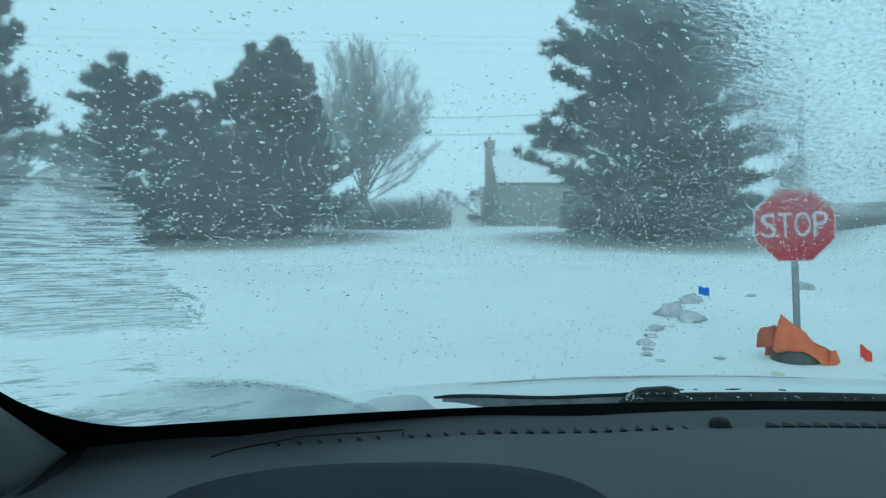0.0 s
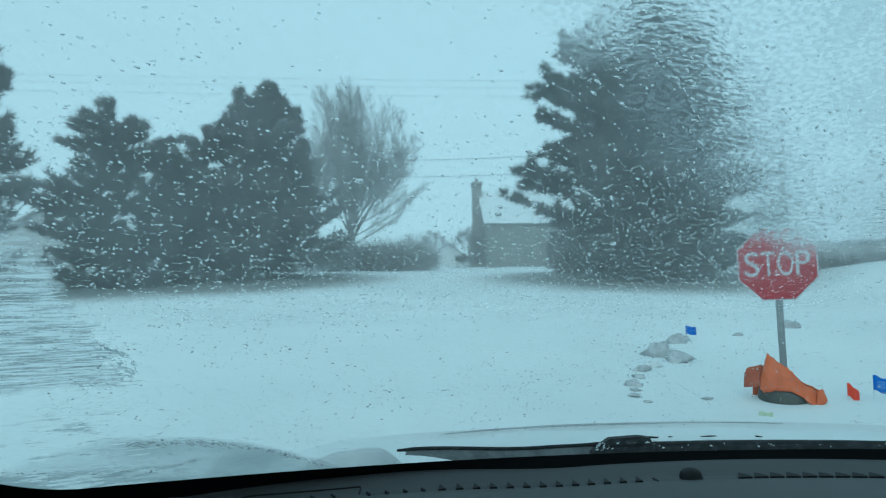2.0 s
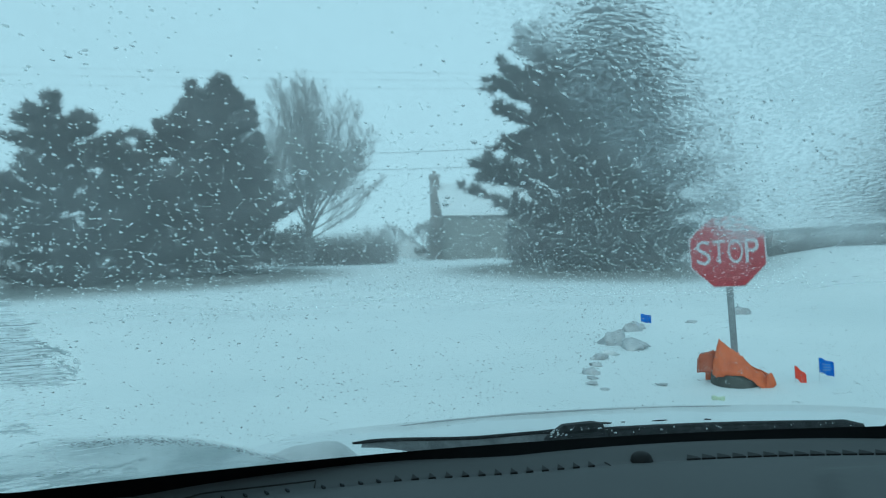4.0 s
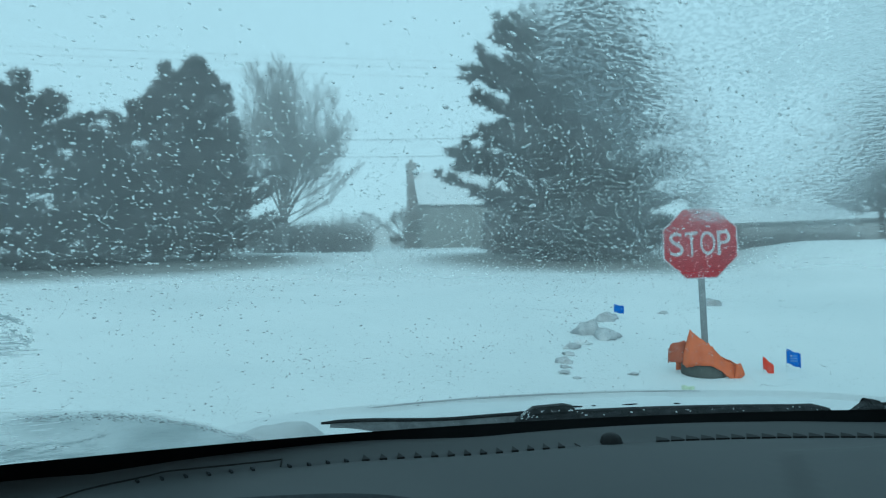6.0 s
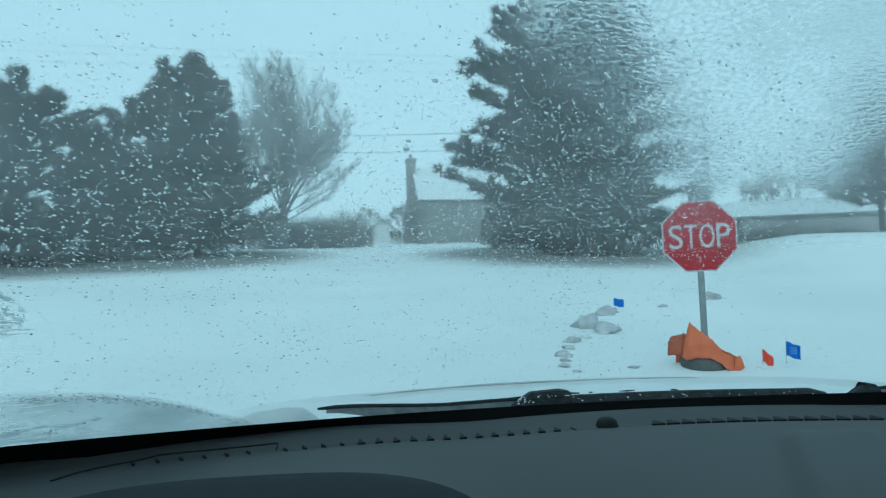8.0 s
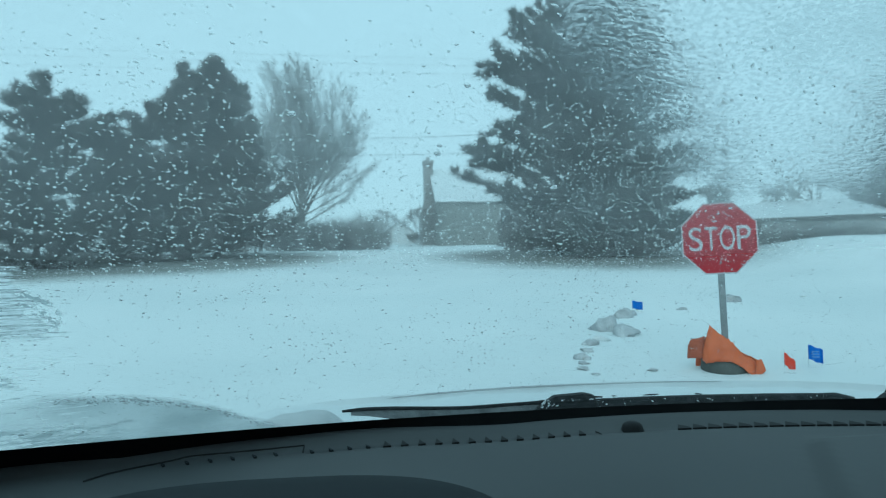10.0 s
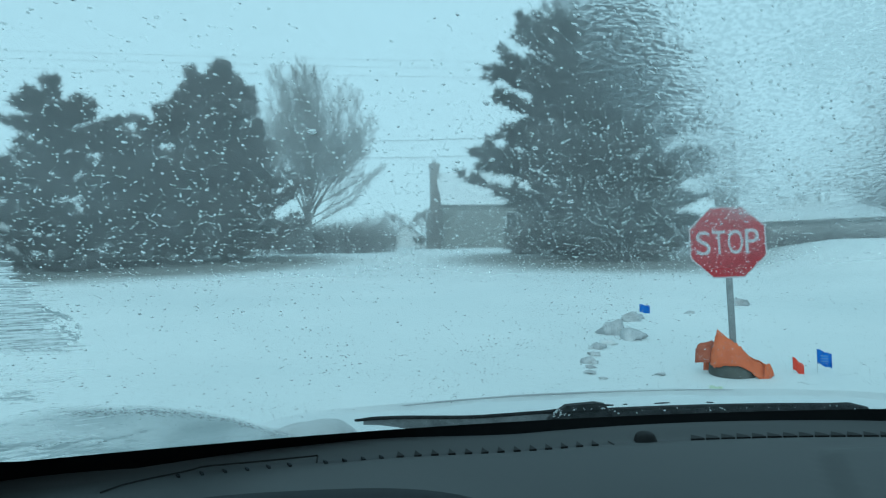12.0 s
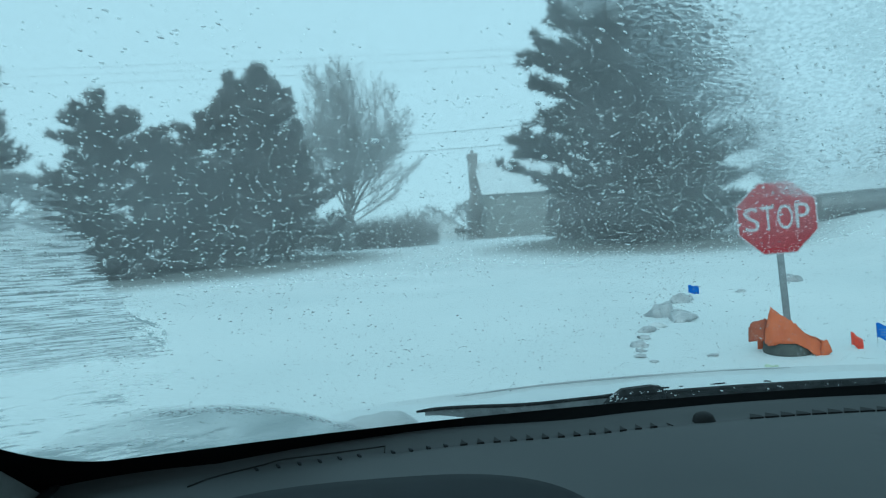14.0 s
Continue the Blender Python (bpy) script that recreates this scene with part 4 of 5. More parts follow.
def sheet(name, xs, vs, off, material, parent, label="", thick=0.0, inside=None):
    """A piece of the windscreen's surface with its (x, v) as UV."""
    bm = bmesh.new()
    uv = bm.loops.layers.uv.new("place")
    grid = [[bm.verts.new(glass_at(x, v, off)) for v in vs] for x in xs]
    pos = {grid[i][j]: (xs[i], vs[j]) for i in range(len(xs)) for j in range(len(vs))}
    for i in range(len(xs) - 1):
        for j in range(len(vs) - 1):
            if inside is None or inside((xs[i] + xs[i + 1]) / 2, (vs[j] + vs[j + 1]) / 2):
                f = bm.faces.new((grid[i][j], grid[i + 1][j], grid[i + 1][j + 1], grid[i][j + 1]))
                for lp in f.loops:
                    lp[uv].uv = pos[lp.vert]
    bmesh.ops.delete(bm, geom=[v for v in bm.verts if not v.link_faces], context='VERTS')
    if thick:
        bmesh.ops.solidify(bm, geom=bm.faces[:], thickness=thick)
    return part(name, bm, material, parent, label, True)


def glass_material():
    """Clear pane with a translucent veil for the air's haze, weaker towards the foot."""
    m, n, l, b = nodes_of("windscreen_glass")
    n.remove(b)
    out = n["Material Output"]
    tr = n.new("ShaderNodeBsdfTransparent")
    tr.inputs[0].default_value = (0.97, 0.99, 0.985, 1)
    gl = n.new("ShaderNodeBsdfGlossy")
    gl.inputs["Roughness"].default_value = 0.02
    fr = n.new("ShaderNodeFresnel")
    fr.inputs[0].default_value = 1.3
    mx = n.new("ShaderNodeMixShader")
    l.new(fr.outputs[0], mx.inputs[0])
    l.new(tr.outputs[0], mx.inputs[1])
    l.new(gl.outputs[0], mx.inputs[2])
    tl = n.new("ShaderNodeBsdfTranslucent")
    tl.inputs[0].default_value = (0.8, 0.84, 0.86, 1)
    tc = n.new("ShaderNodeTexCoord")
    nz = n.new("ShaderNodeTexNoise")
    nz.inputs["Scale"].default_value, nz.inputs["Detail"].default_value = 9, 4
    l.new(tc.outputs["UV"], nz.inputs["Vector"])
    mr = n.new("ShaderNodeMapRange")
    mr.inputs[1].default_value, mr.inputs[2].default_value = 0.3, 0.7
    mr.inputs[3].default_value, mr.inputs[4].default_value = AIR_HAZE * 0.8, AIR_HAZE * 1.2
    l.new(nz.outputs["Fac"], mr.inputs[0])
    sp = n.new("ShaderNodeSeparateXYZ")
    l.new(tc.outputs["UV"], sp.inputs[0])
    # veil grows upwards, so that the far trees get more haze
    clear = n.new("ShaderNodeMapRange")
    clear.interpolation_type = 'SMOOTHSTEP'
    clear.inputs[1].default_value, clear.inputs[2].default_value, clear.inputs[3].default_value, clear.inputs[4].default_value = 0.32, 0.53, 0.15, 1.0
    l.new(sp.outputs[1], clear.inputs[0])
    haze_amount = n.new("ShaderNodeMath")
    haze_amount.operation = 'MULTIPLY'
    l.new(mr.outputs[0], haze_amount.inputs[0])
    l.new(clear.outputs[0], haze_amount.inputs[1])
    m2 = n.new("ShaderNodeMixShader")
    l.new(haze_amount.outputs[0], m2.inputs[0])
    l.new(mx.outputs[0], m2.inputs[1])
    l.new(tl.outputs[0], m2.inputs[2])
    l.new(m2.outputs[0], out.inputs["Surface"])
    return m


def span(lo, hi, n):
    return [lo + (hi - lo) * i / (n - 1) for i in range(n)]


# strength of the pane's veil that imitates haze in the air
AIR_HAZE = 0.082
pane = sheet("windscreen", span(-0.50, 1.24, 60), span(-0.01, 0.88, 20), 0.0, glass_material(), car, "curved wet glass windscreen, veiled to imitate air haze")
pane.visible_shadow = False


def frit_top(x):
    """Upper edge of the black band along the foot of the glass."""
    base = 0.044 + 0.058 * ((x - CX) / 0.7) ** 2
    return base


def frit_band():
    bm = bmesh.new()
    xs = [-0.50, -0.4471] + span(-0.4469, -0.37, 36) + span(-0.36, 1.10, 60) + span(1.11, 1.1869, 30) + [1.1871, 1.24]
    prev = None
    for x in xs:
        lo = glass_at(x, -0.012, 0.004)
        side = min(x + 0.447, 1.187 - x)
        top = frit_top(x)
        if 0 < side < 0.065:
            top += 0.11 * (1 - math.sqrt(max(0.0, 1 - ((0.065 - side) / 0.065) ** 2)))
        if side <= 0:
            top = 0.88
        crest = glass_at(x, top, 0.004)
        back = crest.y - 0.012 + 0.029 * smooth_step(0.22, 0.57, abs(x - CX))
        foot = Vector((x, back, dash_z(x, back) - 0.001))
        upright = smooth_step(-0.42, -0.30, x) * smooth_step(1.15, 1.09, x)
        cur = [bm.verts.new(lo.lerp(foot, upright))] + [bm.verts.new(glass_at(x, -0.012 + (top + 0.012) * s, 0.004).lerp(foot.lerp(crest, s), upright)) for s in (0.25, 0.5, 0.75, 1.0)]
        if prev:
            for j in range(4):
                bm.faces.new((prev[j], cur[j], cur[j + 1], prev[j + 1]))
        prev = cur
    ob = part("frit_band", bm, M_FRIT, car, "black trim edge along the windscreen foot", True)
    return ob



# dashboard
def dash_z(x, y):
    front = bow(x, 0.862)
    z = 1.166 + 0.012 * smooth_step(0.15, -0.13, x) + 0.015 * smooth_step(-0.10, -0.44, x) - 0.055 * max(0.0, front - y - 0.11) ** 1.2
    d = y - bow(x, 0.786)
    z += 0.010 * smooth_step(0.008, 0.042, d)
    z -= 0.0035 * math.exp(-(d / 0.010) ** 2) * smooth_step(-0.16, -0.10, x)
    line = 0.473 + (y - 0.69) * 0.48
    z += 0.011 * smooth_step(line - 0.012, line + 0.008, x) * smooth_step(0.95, 0.55, x) * smooth_step(0.72, 0.66, y)
    line2 = 0.60 + (y - 0.69) * 0.8
    z -= 0.010 * smooth_step(line2 - 0.02, line2 + 0.02, x) * smooth_step(0.70, 0.66, y)
    if y < 0.30:
        z -= (0.30 - y) ** 2 * 3
    return z


def dashboard():
    bm = bmesh.new()
    xs, ss = span(-0.455, 1.2, 140), span(0, 1, 80)
    grid = []
    for x in xs:
        front = bow(x, 0.862) - 0.03 * smooth_step(0.0, -0.42, x)
        grid.append([bm.verts.new((x, front - s * (front - 0.12), dash_z(x, front - s * (front - 0.12)))) for s in ss])
    for a, b in zip(grid, grid[1:]):
        for j in range(len(ss) - 1):
            bm.faces.new((a[j], a[j + 1], b[j + 1], b[j]))
    bot = [bm.verts.new((x, 0.14, 0.75)) for x in xs]
    for i in range(len(xs) - 1):
        bm.faces.new((grid[i][-1], bot[i], bot[i + 1], grid[i + 1][-1]))
    return part("dashboard", bm, M_DASH, car, "dark grey grained plastic dashboard", True)


dash = dashboard()
frit_band()


def on_dash(x, d, lift=0.0):
    y = bow(x, 0.786) + d
    return Vector((x, y, dash_z(x, y) + lift))


def wedge_mesh(w, slant, h, deep):
    bm = bmesh.new()
    f = [(-w / 2, 0), (w / 2, 0), (w / 2 - slant * 0.2, deep * 0.4), (-w / 2 + slant, deep)]
    lo = [bm.verts.new((x, y, -0.003)) for x, y in f]
    hi = [bm.verts.new((x, y, h * (0.3 + 0.7 * (y / deep)))) for x, y in f]
    bm.faces.new(lo[::-1])
    bm.faces.new(hi)
    for i in range(4):
        bm.faces.new((lo[i], lo[(i + 1) % 4], hi[(i + 1) % 4], hi[i]))
    me = mesh_of("vent_slot", bm)
    me.materials.append(M_DARK if w > 0.003 else M_HOOD)
    return me


SLOT_FINE, SLOT_MID, SLOT_WIDE = wedge_mesh(0.0028, 0.0, 0.0012, 0.010), wedge_mesh(0.0095, 0.0075, 0.0022, 0.017), wedge_mesh(0.0185, 0.007, 0.0022, 0.016)
rows = [(-0.262 + 0.0212 * i, SLOT_FINE) for i in range(6)]
rows += [(-0.118 + 0.0207 * i, SLOT_FINE if i < 4 else SLOT_MID) for i in range(17)]
rows += [(0.352 + 0.0205 * i, SLOT_WIDE) for i in range(30)]
for x, me in rows:
    slot = new("vent_slot", me)
    slot.parent = dash
    p = on_dash(x, -0.008, 0.0016)
    slot.matrix_basis = pose(p.x, p.y, p.z, 0, 0, math.degrees(math.atan(-0.78 * (x - CX))))

seam = []
for i in range(17):
    s = i / 16
    x = -0.318 + 0.188 * s
    seam.append(on_dash(x, -0.034 + 0.052 * min(1.0, s * 2.6) ** 0.55, 0.0008))
seam.append(on_dash(-0.130, 0.002, 0.0004))
part("seam", tube(bmesh.new(), seam, 0.0009, 5), M_DARK, dash, "thin dark panel gap")
part("seam", tube(bmesh.new(), [on_dash(0.236, 0.008, 0.0004), on_dash(0.239, -0.007, 0.0004)], 0.0008, 5), M_DARK, dash, "short panel gap")

bm = bmesh.new()
n_seg, c = 20, on_dash(0.286, 0.006, 0.0015)
rings = []
for r, z in ((0.0150, -0.004), (0.0150, -0.001), (0.0140, 0.001), (0.0136, 0.003), (0.0124, 0.0062), (0.0092, 0.0090), (0.0047, 0.0106), (0.0, 0.0110)):
    rings.append([bm.verts.new(c + Vector((r * math.cos(k * math.tau / n_seg), r * math.sin(k * math.tau / n_seg), z))) for k in range(n_seg)])
for r0, r1 in zip(rings, rings[1:]):
    for k in range(n_seg):
        bm.faces.new((r0[k], r0[(k + 1) % n_seg], r1[(k + 1) % n_seg], r1[k]))
bmesh.ops.remove_doubles(bm, verts=bm.verts, dist=0.00005)
part("sun_sensor", bm, M_DARK, dash, "small round black sensor dome", True)

# instrument hood
bm = bmesh.new()
grid = []
for i in range(41):
    a = math.pi * i / 40
    cxx, szz = math.cos(a), math.sin(a)
    col = []
    for y, half, top in ((0.60, 0.16, 1.150), (0.56, 0.215, 1.183), (0.52, 0.24, 1.207), (0.48, 0.25, 1.2195), (0.45, 0.253, 1.2225), (0.40, 0.255, 1.2235), (0.33, 0.255, 1.222), (0.31, 0.253, 1.217), (0.30, 0.25, 1.207)):
        e = 0.72
        x = -0.105 + half * (abs(cxx) ** e) * (0.82 if cxx >= 0 else -1.25)
        col.append(bm.verts.new((x, y, 1.080 + (top - 1.09) * (szz ** (0.62 if cxx >= 0 else 1.0)))))
    grid.append(col)
for a, b in zip(grid, grid[1:]):
    for j in range(len(a) - 1):
        bm.faces.new((a[j], a[j + 1], b[j + 1], b[j]))
bmesh.ops.remove_doubles(bm, verts=bm.verts, dist=0.0001)
part("instrument_hood", bm, M_HOOD, car, "darker arched hood over the instruments", True)


# pillar, door tops, roof and the closed rear of the cabin
def pillar(side):
    bm = bmesh.new()
    rings = []
    for v in span(-0.06, 0.92, 14):
        x0 = -0.452 if side < 0 else 1.192
        base = glass_at(x0, v, 0.010)
        sec = [(0.0, 0.0), (-0.006, -0.016), (-0.03, -0.045), (-0.075, -0.075), (-0.12, -0.08), (-0.13, 0.02), (-0.06, 0.03)]
        flare = 1.0 + 1.2 * max(0.0, 0.12 - v)
        rings.append([bm.verts.new(base + Vector((dx * flare * (1 if side < 0 else -1), dy * 1.3 * flare, dy * 0.55))) for dx, dy in sec])
    for r0, r1 in zip(rings, rings[1:]):
        for k in range(len(r0)):
            bm.faces.new((r0[k], r0[(k + 1) % len(r0)], r1[(k + 1) % len(r0)], r1[k]))
    bmesh.ops.recalc_face_normals(bm, faces=bm.faces)
    part("pillar_trim", bm, M_TRIM, car, "pale grey plastic pillar trim", True)


pillar(-1)
pillar(1)
# black tubes added in place of the dark gap beside each pillar
for px in (-0.444, 2 * CX + 0.444):
    part("pillar_gap", tube(bmesh.new(), [(px, 0.570, 1.203), (px, 0.504, 1.194), (px, 0.434, 1.182), (px, 0.30, 1.150)], [0.003, 0.006, 0.008, 0.008], 8), M_DARK, car, "black tube added for the dark gap between pillar and dashboard", True)


def door_top(side):
    bm = bmesh.new()
    xs = [(-0.462, 1.135), (-0.470, 1.172), (-0.50, 1.195), (-0.56, 1.21), (-0.62, 1.20), (-0.64, 1.1), (-0.64, 0.5)]
    rings = []
    for y in span(-1.6, 0.47, 20):
        lift = 0.02 * smooth_step(0.1, 0.45, y)
        rings.append([bm.verts.new(((x if side < 0 else 2 * CX - x), y, z + (lift if z > 1.12 else 0))) for x, z in xs])
    for r0, r1 in zip(rings, rings[1:]):
        for k in range(len(xs) - 1):
            bm.faces.new((r0[k], r0[k + 1], r1[k + 1], r1[k]))
    part("door_top", bm, M_DASH, car, "grey plastic door top", True)


door_top(-1)
door_top(1)
bm = bmesh.new()
box(bm, (-0.50, -1.9, 1.655), (1.24, 0.10, 1.69), 0.01)
part("roof_lining", bm, M_CLOTH, car, "light grey headliner")
bm = bmesh.new()
box(bm, (-0.64, -1.95, 0.4), (1.38, -1.90, 1.15), 0.01)
part("rear_panel", bm, M_CLOTH, car)
bm = bmesh.new()
box(bm, (-0.64, -1.9, 0.38), (1.38, 0.9, 0.42), 0.005)
part("cabin_floor", bm, M_DASH, car)
bm = bmesh.new()
for x0 in (-0.36, 0.56):
    box(bm, (x0, -0.85, 0.75), (x0 + 0.54, -0.70, 1.42), 0.05)
part("seat_back", bm, M_CLOTH, car, "grey cloth seats")

# cowl, bonnet and wipers
bm = bmesh.new()
grid = []
for x in span(-0.62, 1.36, 50):
    col = []
    for d, z in ((-0.03, 1.135), (0.06, 1.125), (0.16, 1.105), (0.27, 1.11), (0.30, 1.125), (0.55, 1.06), (0.85, 0.99), (1.2, 0.86), (1.32, 0.70), (1.34, 0.42)):
        edge = 0.10 * (abs(x - CX) / 0.99) ** 4
        col.append(bm.verts.new((x, bow(x, 0.90) + d, z - edge)))
    grid.append(col)
for a, b in zip(grid, grid[1:]):
    for j in range(len(a) - 1):
        bm.faces.new((a[j], b[j], b[j + 1], a[j + 1]))
part("bonnet", bm, M_PAINT, car, "silver painted bonnet under snow", True)


def wiper(x0, x1, cap0, cap1, tail, lift):
    arm = part("wiper_arm", tube(bmesh.new(), [Vector((x, bow(x, 0.935), 1.176 + lift(x))) for x in span(x0, x1, 14)], [0.0016] + [0.0030] * 12 + [0.004], 8), M_RUBBER, car, "black wiper arm with ice", True)
    bm = bmesh.new()
    prev = None
    for x in span(x0 + 0.012, x1 - 0.01, 14):
        cur = [bm.verts.new((x, bow(x, 0.933), 1.1745 + lift(x))), bm.verts.new((x, bow(x, 0.918), 1.1735 + lift(x) - 0.016 * smooth_step(x0, x0 + 0.14, x))), bm.verts.new((x, bow(x, 0.922), 1.172 + lift(x) - 0.017 * smooth_step(x0, x0 + 0.14, x)))]
        if prev:
            for k in range(3):
                bm.faces.new((prev[k], cur[k], cur[(k + 1) % 3], prev[(k + 1) % 3]))
        prev = cur
    part("wiper_blade", bm, M_BLADE, arm, "wet black wiper blade flecked with slush")
    bm = bmesh.new()
    pts = [(cap0, 0.004, 0.008), (cap0 + 0.018, 0.012, 0.012), (cap0 + 0.03, 0.0165, 0.014), (cap1 - 0.02, 0.0175, 0.016), (cap1 - 0.006, 0.0155, 0.016), (cap1, 0.008, 0.012)]
    rings = []
    for x, hh, ww in pts:
        y, z = bow(x, 0.925), 1.163 + lift(x)
        rings.append([bm.verts.new((x, y - ww, z)), bm.verts.new((x, y - ww, z + hh)), bm.verts.new((x, y - ww * 0.4, z + hh * 1.45)), bm.verts.new((x, y + ww * 0.6, z + hh * 1.45)), bm.verts.new((x, y + ww, z + hh)), bm.verts.new((x, y + ww, z))])
    for r0, r1 in zip(rings, rings[1:]):
        for k in range(6):
            bm.faces.new((r0[k], r0[(k + 1) % 6], r1[(k + 1) % 6], r1[k]))
    bm.faces.new(rings[0][::-1])
    bm.faces.new(rings[-1])
    part("pivot_cap", bm, M_RUBBER, arm, "black wiper pivot cap flecked with ice")
    if tail:
        pts = [Vector((x, bow(x, 0.925), 1.171)) for x in span(cap1 - 0.004, tail, 16)]
        part("cowl_strip", tube(bmesh.new(), pts, [0.0105] * 14 + [0.0115, 0.005], 8), M_RUBBER, arm, "black rubber strip flecked with ice", True)
    return arm


wiper(-0.095, 0.20, 0.183, 0.279, 0.664, lambda x: 0.012 * smooth_step(0.1, -0.09, x) + 0.002)
wiper(0.705, 1.16, 0.690, 0.735, None, lambda x: 0.10 * max(0.0, x - 0.70) + 0.0)


# ---- snow on the car ----
def bonnet_snow():
    rng = random.Random(2)
    bm = bmesh.new()
    xs, ds = span(-0.62, 1.36, 160), [0.0, 0.015, 0.03, 0.05, 0.08, 0.11, 0.15, 0.19, 0.23, 0.26, 0.28, 0.295, 0.30, 0.305, 0.315, 0.33, 0.36, 0.42, 0.5, 0.6, 0.75, 0.95, 1.2, 1.34]
    grid = []
    for x in xs:
        left = smooth_step(-0.16, -0.42, x)
        col = []
        for d in ds:
            y = bow(x, 0.905) + d
            lip = 1.157 - 0.028 * left
            if d <= 0.295:
                z = 1.128 + (lip - 0.010 * smooth_step(-0.22, -0.02, x) - 1.128) * smooth_step(0.0, 0.28, d) + 0.006 * noise.noise((x * 7, d * 12, 0.3)) + 0.003 * noise.noise((x * 30, d * 40, 4.0))
                z += 0.045 * left * math.exp(-((d - 0.03) / 0.08) ** 2)
                heap = math.exp(-((x + 0.02) / 0.10) ** 2) * math.exp(-((d - 0.07) / 0.06) ** 2)
                z += 0.016 * heap
            else:
                z = lip - 0.20 * (d - 0.30) - 0.25 * max(0, d - 0.9) ** 2 + 0.003 * noise.noise((x * 6, d * 5, 8.0))
            edge = 0.10 * (max(0.0, x - CX) / 0.99) ** 4
            col.append(bm.verts.new((x, y, z - edge)))
        grid.append(col)
    for a, b in zip(grid, grid[1:]):
        for j in range(len(ds) - 1):
            bm.faces.new((a[j], b[j], b[j + 1], a[j + 1]))
    ob = part("bonnet_snow", bm, M_SNOW, None, "", True)
    tagged(ob, "white snow lying on the bonnet and cowl", "snow", "", "stuff")
    # dark slits where the cowl shows through
    for x, w in ((0.33, 0.030), (0.365, 0.004), (0.43, 0.022), (0.515, 0.012)):
        slit = bmesh.new()
        y = bow(x, 0.905) + 0.20
        snow_pad(slit, rng, (0, 0, 0), 0.5)
        bmesh.ops.scale(slit, vec=(w * 1.4, 0.010, 0.008), verts=slit.verts)
        s = part("cowl_grille_gap", slit, M_DARK, car, "dark cowl slot showing through snow", True)
        s.matrix_basis = pose(x, y, 1.1500)


bonnet_snow()
# grey tube laid along the lip for the shadow line of the bonnet gap
edge_pts = [Vector((x, bow(x, 0.905) + 0.299, 1.1555 - 0.028 * smooth_step(-0.16, -0.42, x) - 0.10 * (abs(x - CX) / 0.99) ** 4)) for x in span(-0.14, 0.60, 40)]
part("bonnet_gap_shadow", tube(bmesh.new(), edge_pts, [0.0006 + 0.0014 * math.sin(math.pi * (i + 0.5) / 40) for i in range(40)], 6), M_SLUSH, car, "thin grey tube drawn as the bonnet gap's shadow", True)


def shaded_heap():
    """A heap pushed against the foot of the glass by the wiper, its shade painted in grey."""
    bm = bmesh.new()
    xs, ds = span(-0.30, -0.070, 40), span(0.0, 0.13, 16)
    grid = []
    for x in xs:
        rise = smooth_step(-0.30, -0.17, x) * smooth_step(-0.070, -0.125, x)
        grid.append([bm.verts.new((x, bow(x, 0.925) + d, 1.140 + 0.046 * rise * math.sin(math.pi * min(1.0, 0.12 + d / 0.13 * 0.9)) ** 0.7 + 0.003 * noise.noise((x * 40, d * 40, 1.0)))) for d in ds])
    for a, b in zip(grid, grid[1:]):
        for k in range(len(ds) - 1):
            bm.faces.new((a[k], b[k], b[k + 1], a[k + 1]))
    tagged(part("shaded_heap", bm, M_SHADED_SNOW, None, "", True), "snow heaped by the wiper at the glass foot, shade painted grey", "slush", "", "stuff")


shaded_heap()


# ---- water, ice and slush on the glass ----
def film_base(name):
    m, n, l, b = nodes_of(name)
    n.remove(b)
    tc = n.new("ShaderNodeTexCoord")
    sep = n.new("ShaderNodeSeparateXYZ")
    l.new(tc.outputs["UV"], sep.inputs[0])
    return m, n, l, n["Material Output"], tc, sep


def math_node(n, l, op, a, b=None, c=None):
    k = n.new("ShaderNodeMath")
    k.operation = op
    for i, v in enumerate((a, b, c)):
        if v is None:
            continue
        if isinstance(v, (int, float)):
            k.inputs[i].default_value = v
        else:
            l.new(v, k.inputs[i])
    return k.outputs[0]


def step_node(n, l, v, lo, hi, a=0.0, b=1.0):
    mr = n.new("ShaderNodeMapRange")
    mr.interpolation_type = 'SMOOTHSTEP'
    mr.inputs[1].default_value, mr.inputs[2].default_value, mr.inputs[3].default_value, mr.inputs[4].default_value = lo, hi, a, b
    l.new(v, mr.inputs[0])
    return mr.outputs[0]


def noise_uv(n, l, tc, scale, detail, stretch=(1, 1, 1), rot=0.0, rough=0.5):
    mp = n.new("ShaderNodeMapping")
    mp.inputs["Scale"].default_value = stretch
    mp.inputs["Rotation"].default_value = (0, 0, radians(rot))
    l.new(tc.outputs["UV"], mp.inputs["Vector"])
    nz = n.new("ShaderNodeTexNoise")
    nz.inputs["Scale"].default_value, nz.inputs["Detail"].default_value, nz.inputs["Roughness"].default_value = scale, detail, rough
    l.new(mp.outputs[0], nz.inputs["Vector"])
    return nz.outputs["Fac"]


def mix_shader(n, l, fac, a, b):
    mx = n.new("ShaderNodeMixShader")
    l.new(fac, mx.inputs[0])
    l.new(a, mx.inputs[1])
    l.new(b, mx.inputs[2])
    return mx.outputs[0]


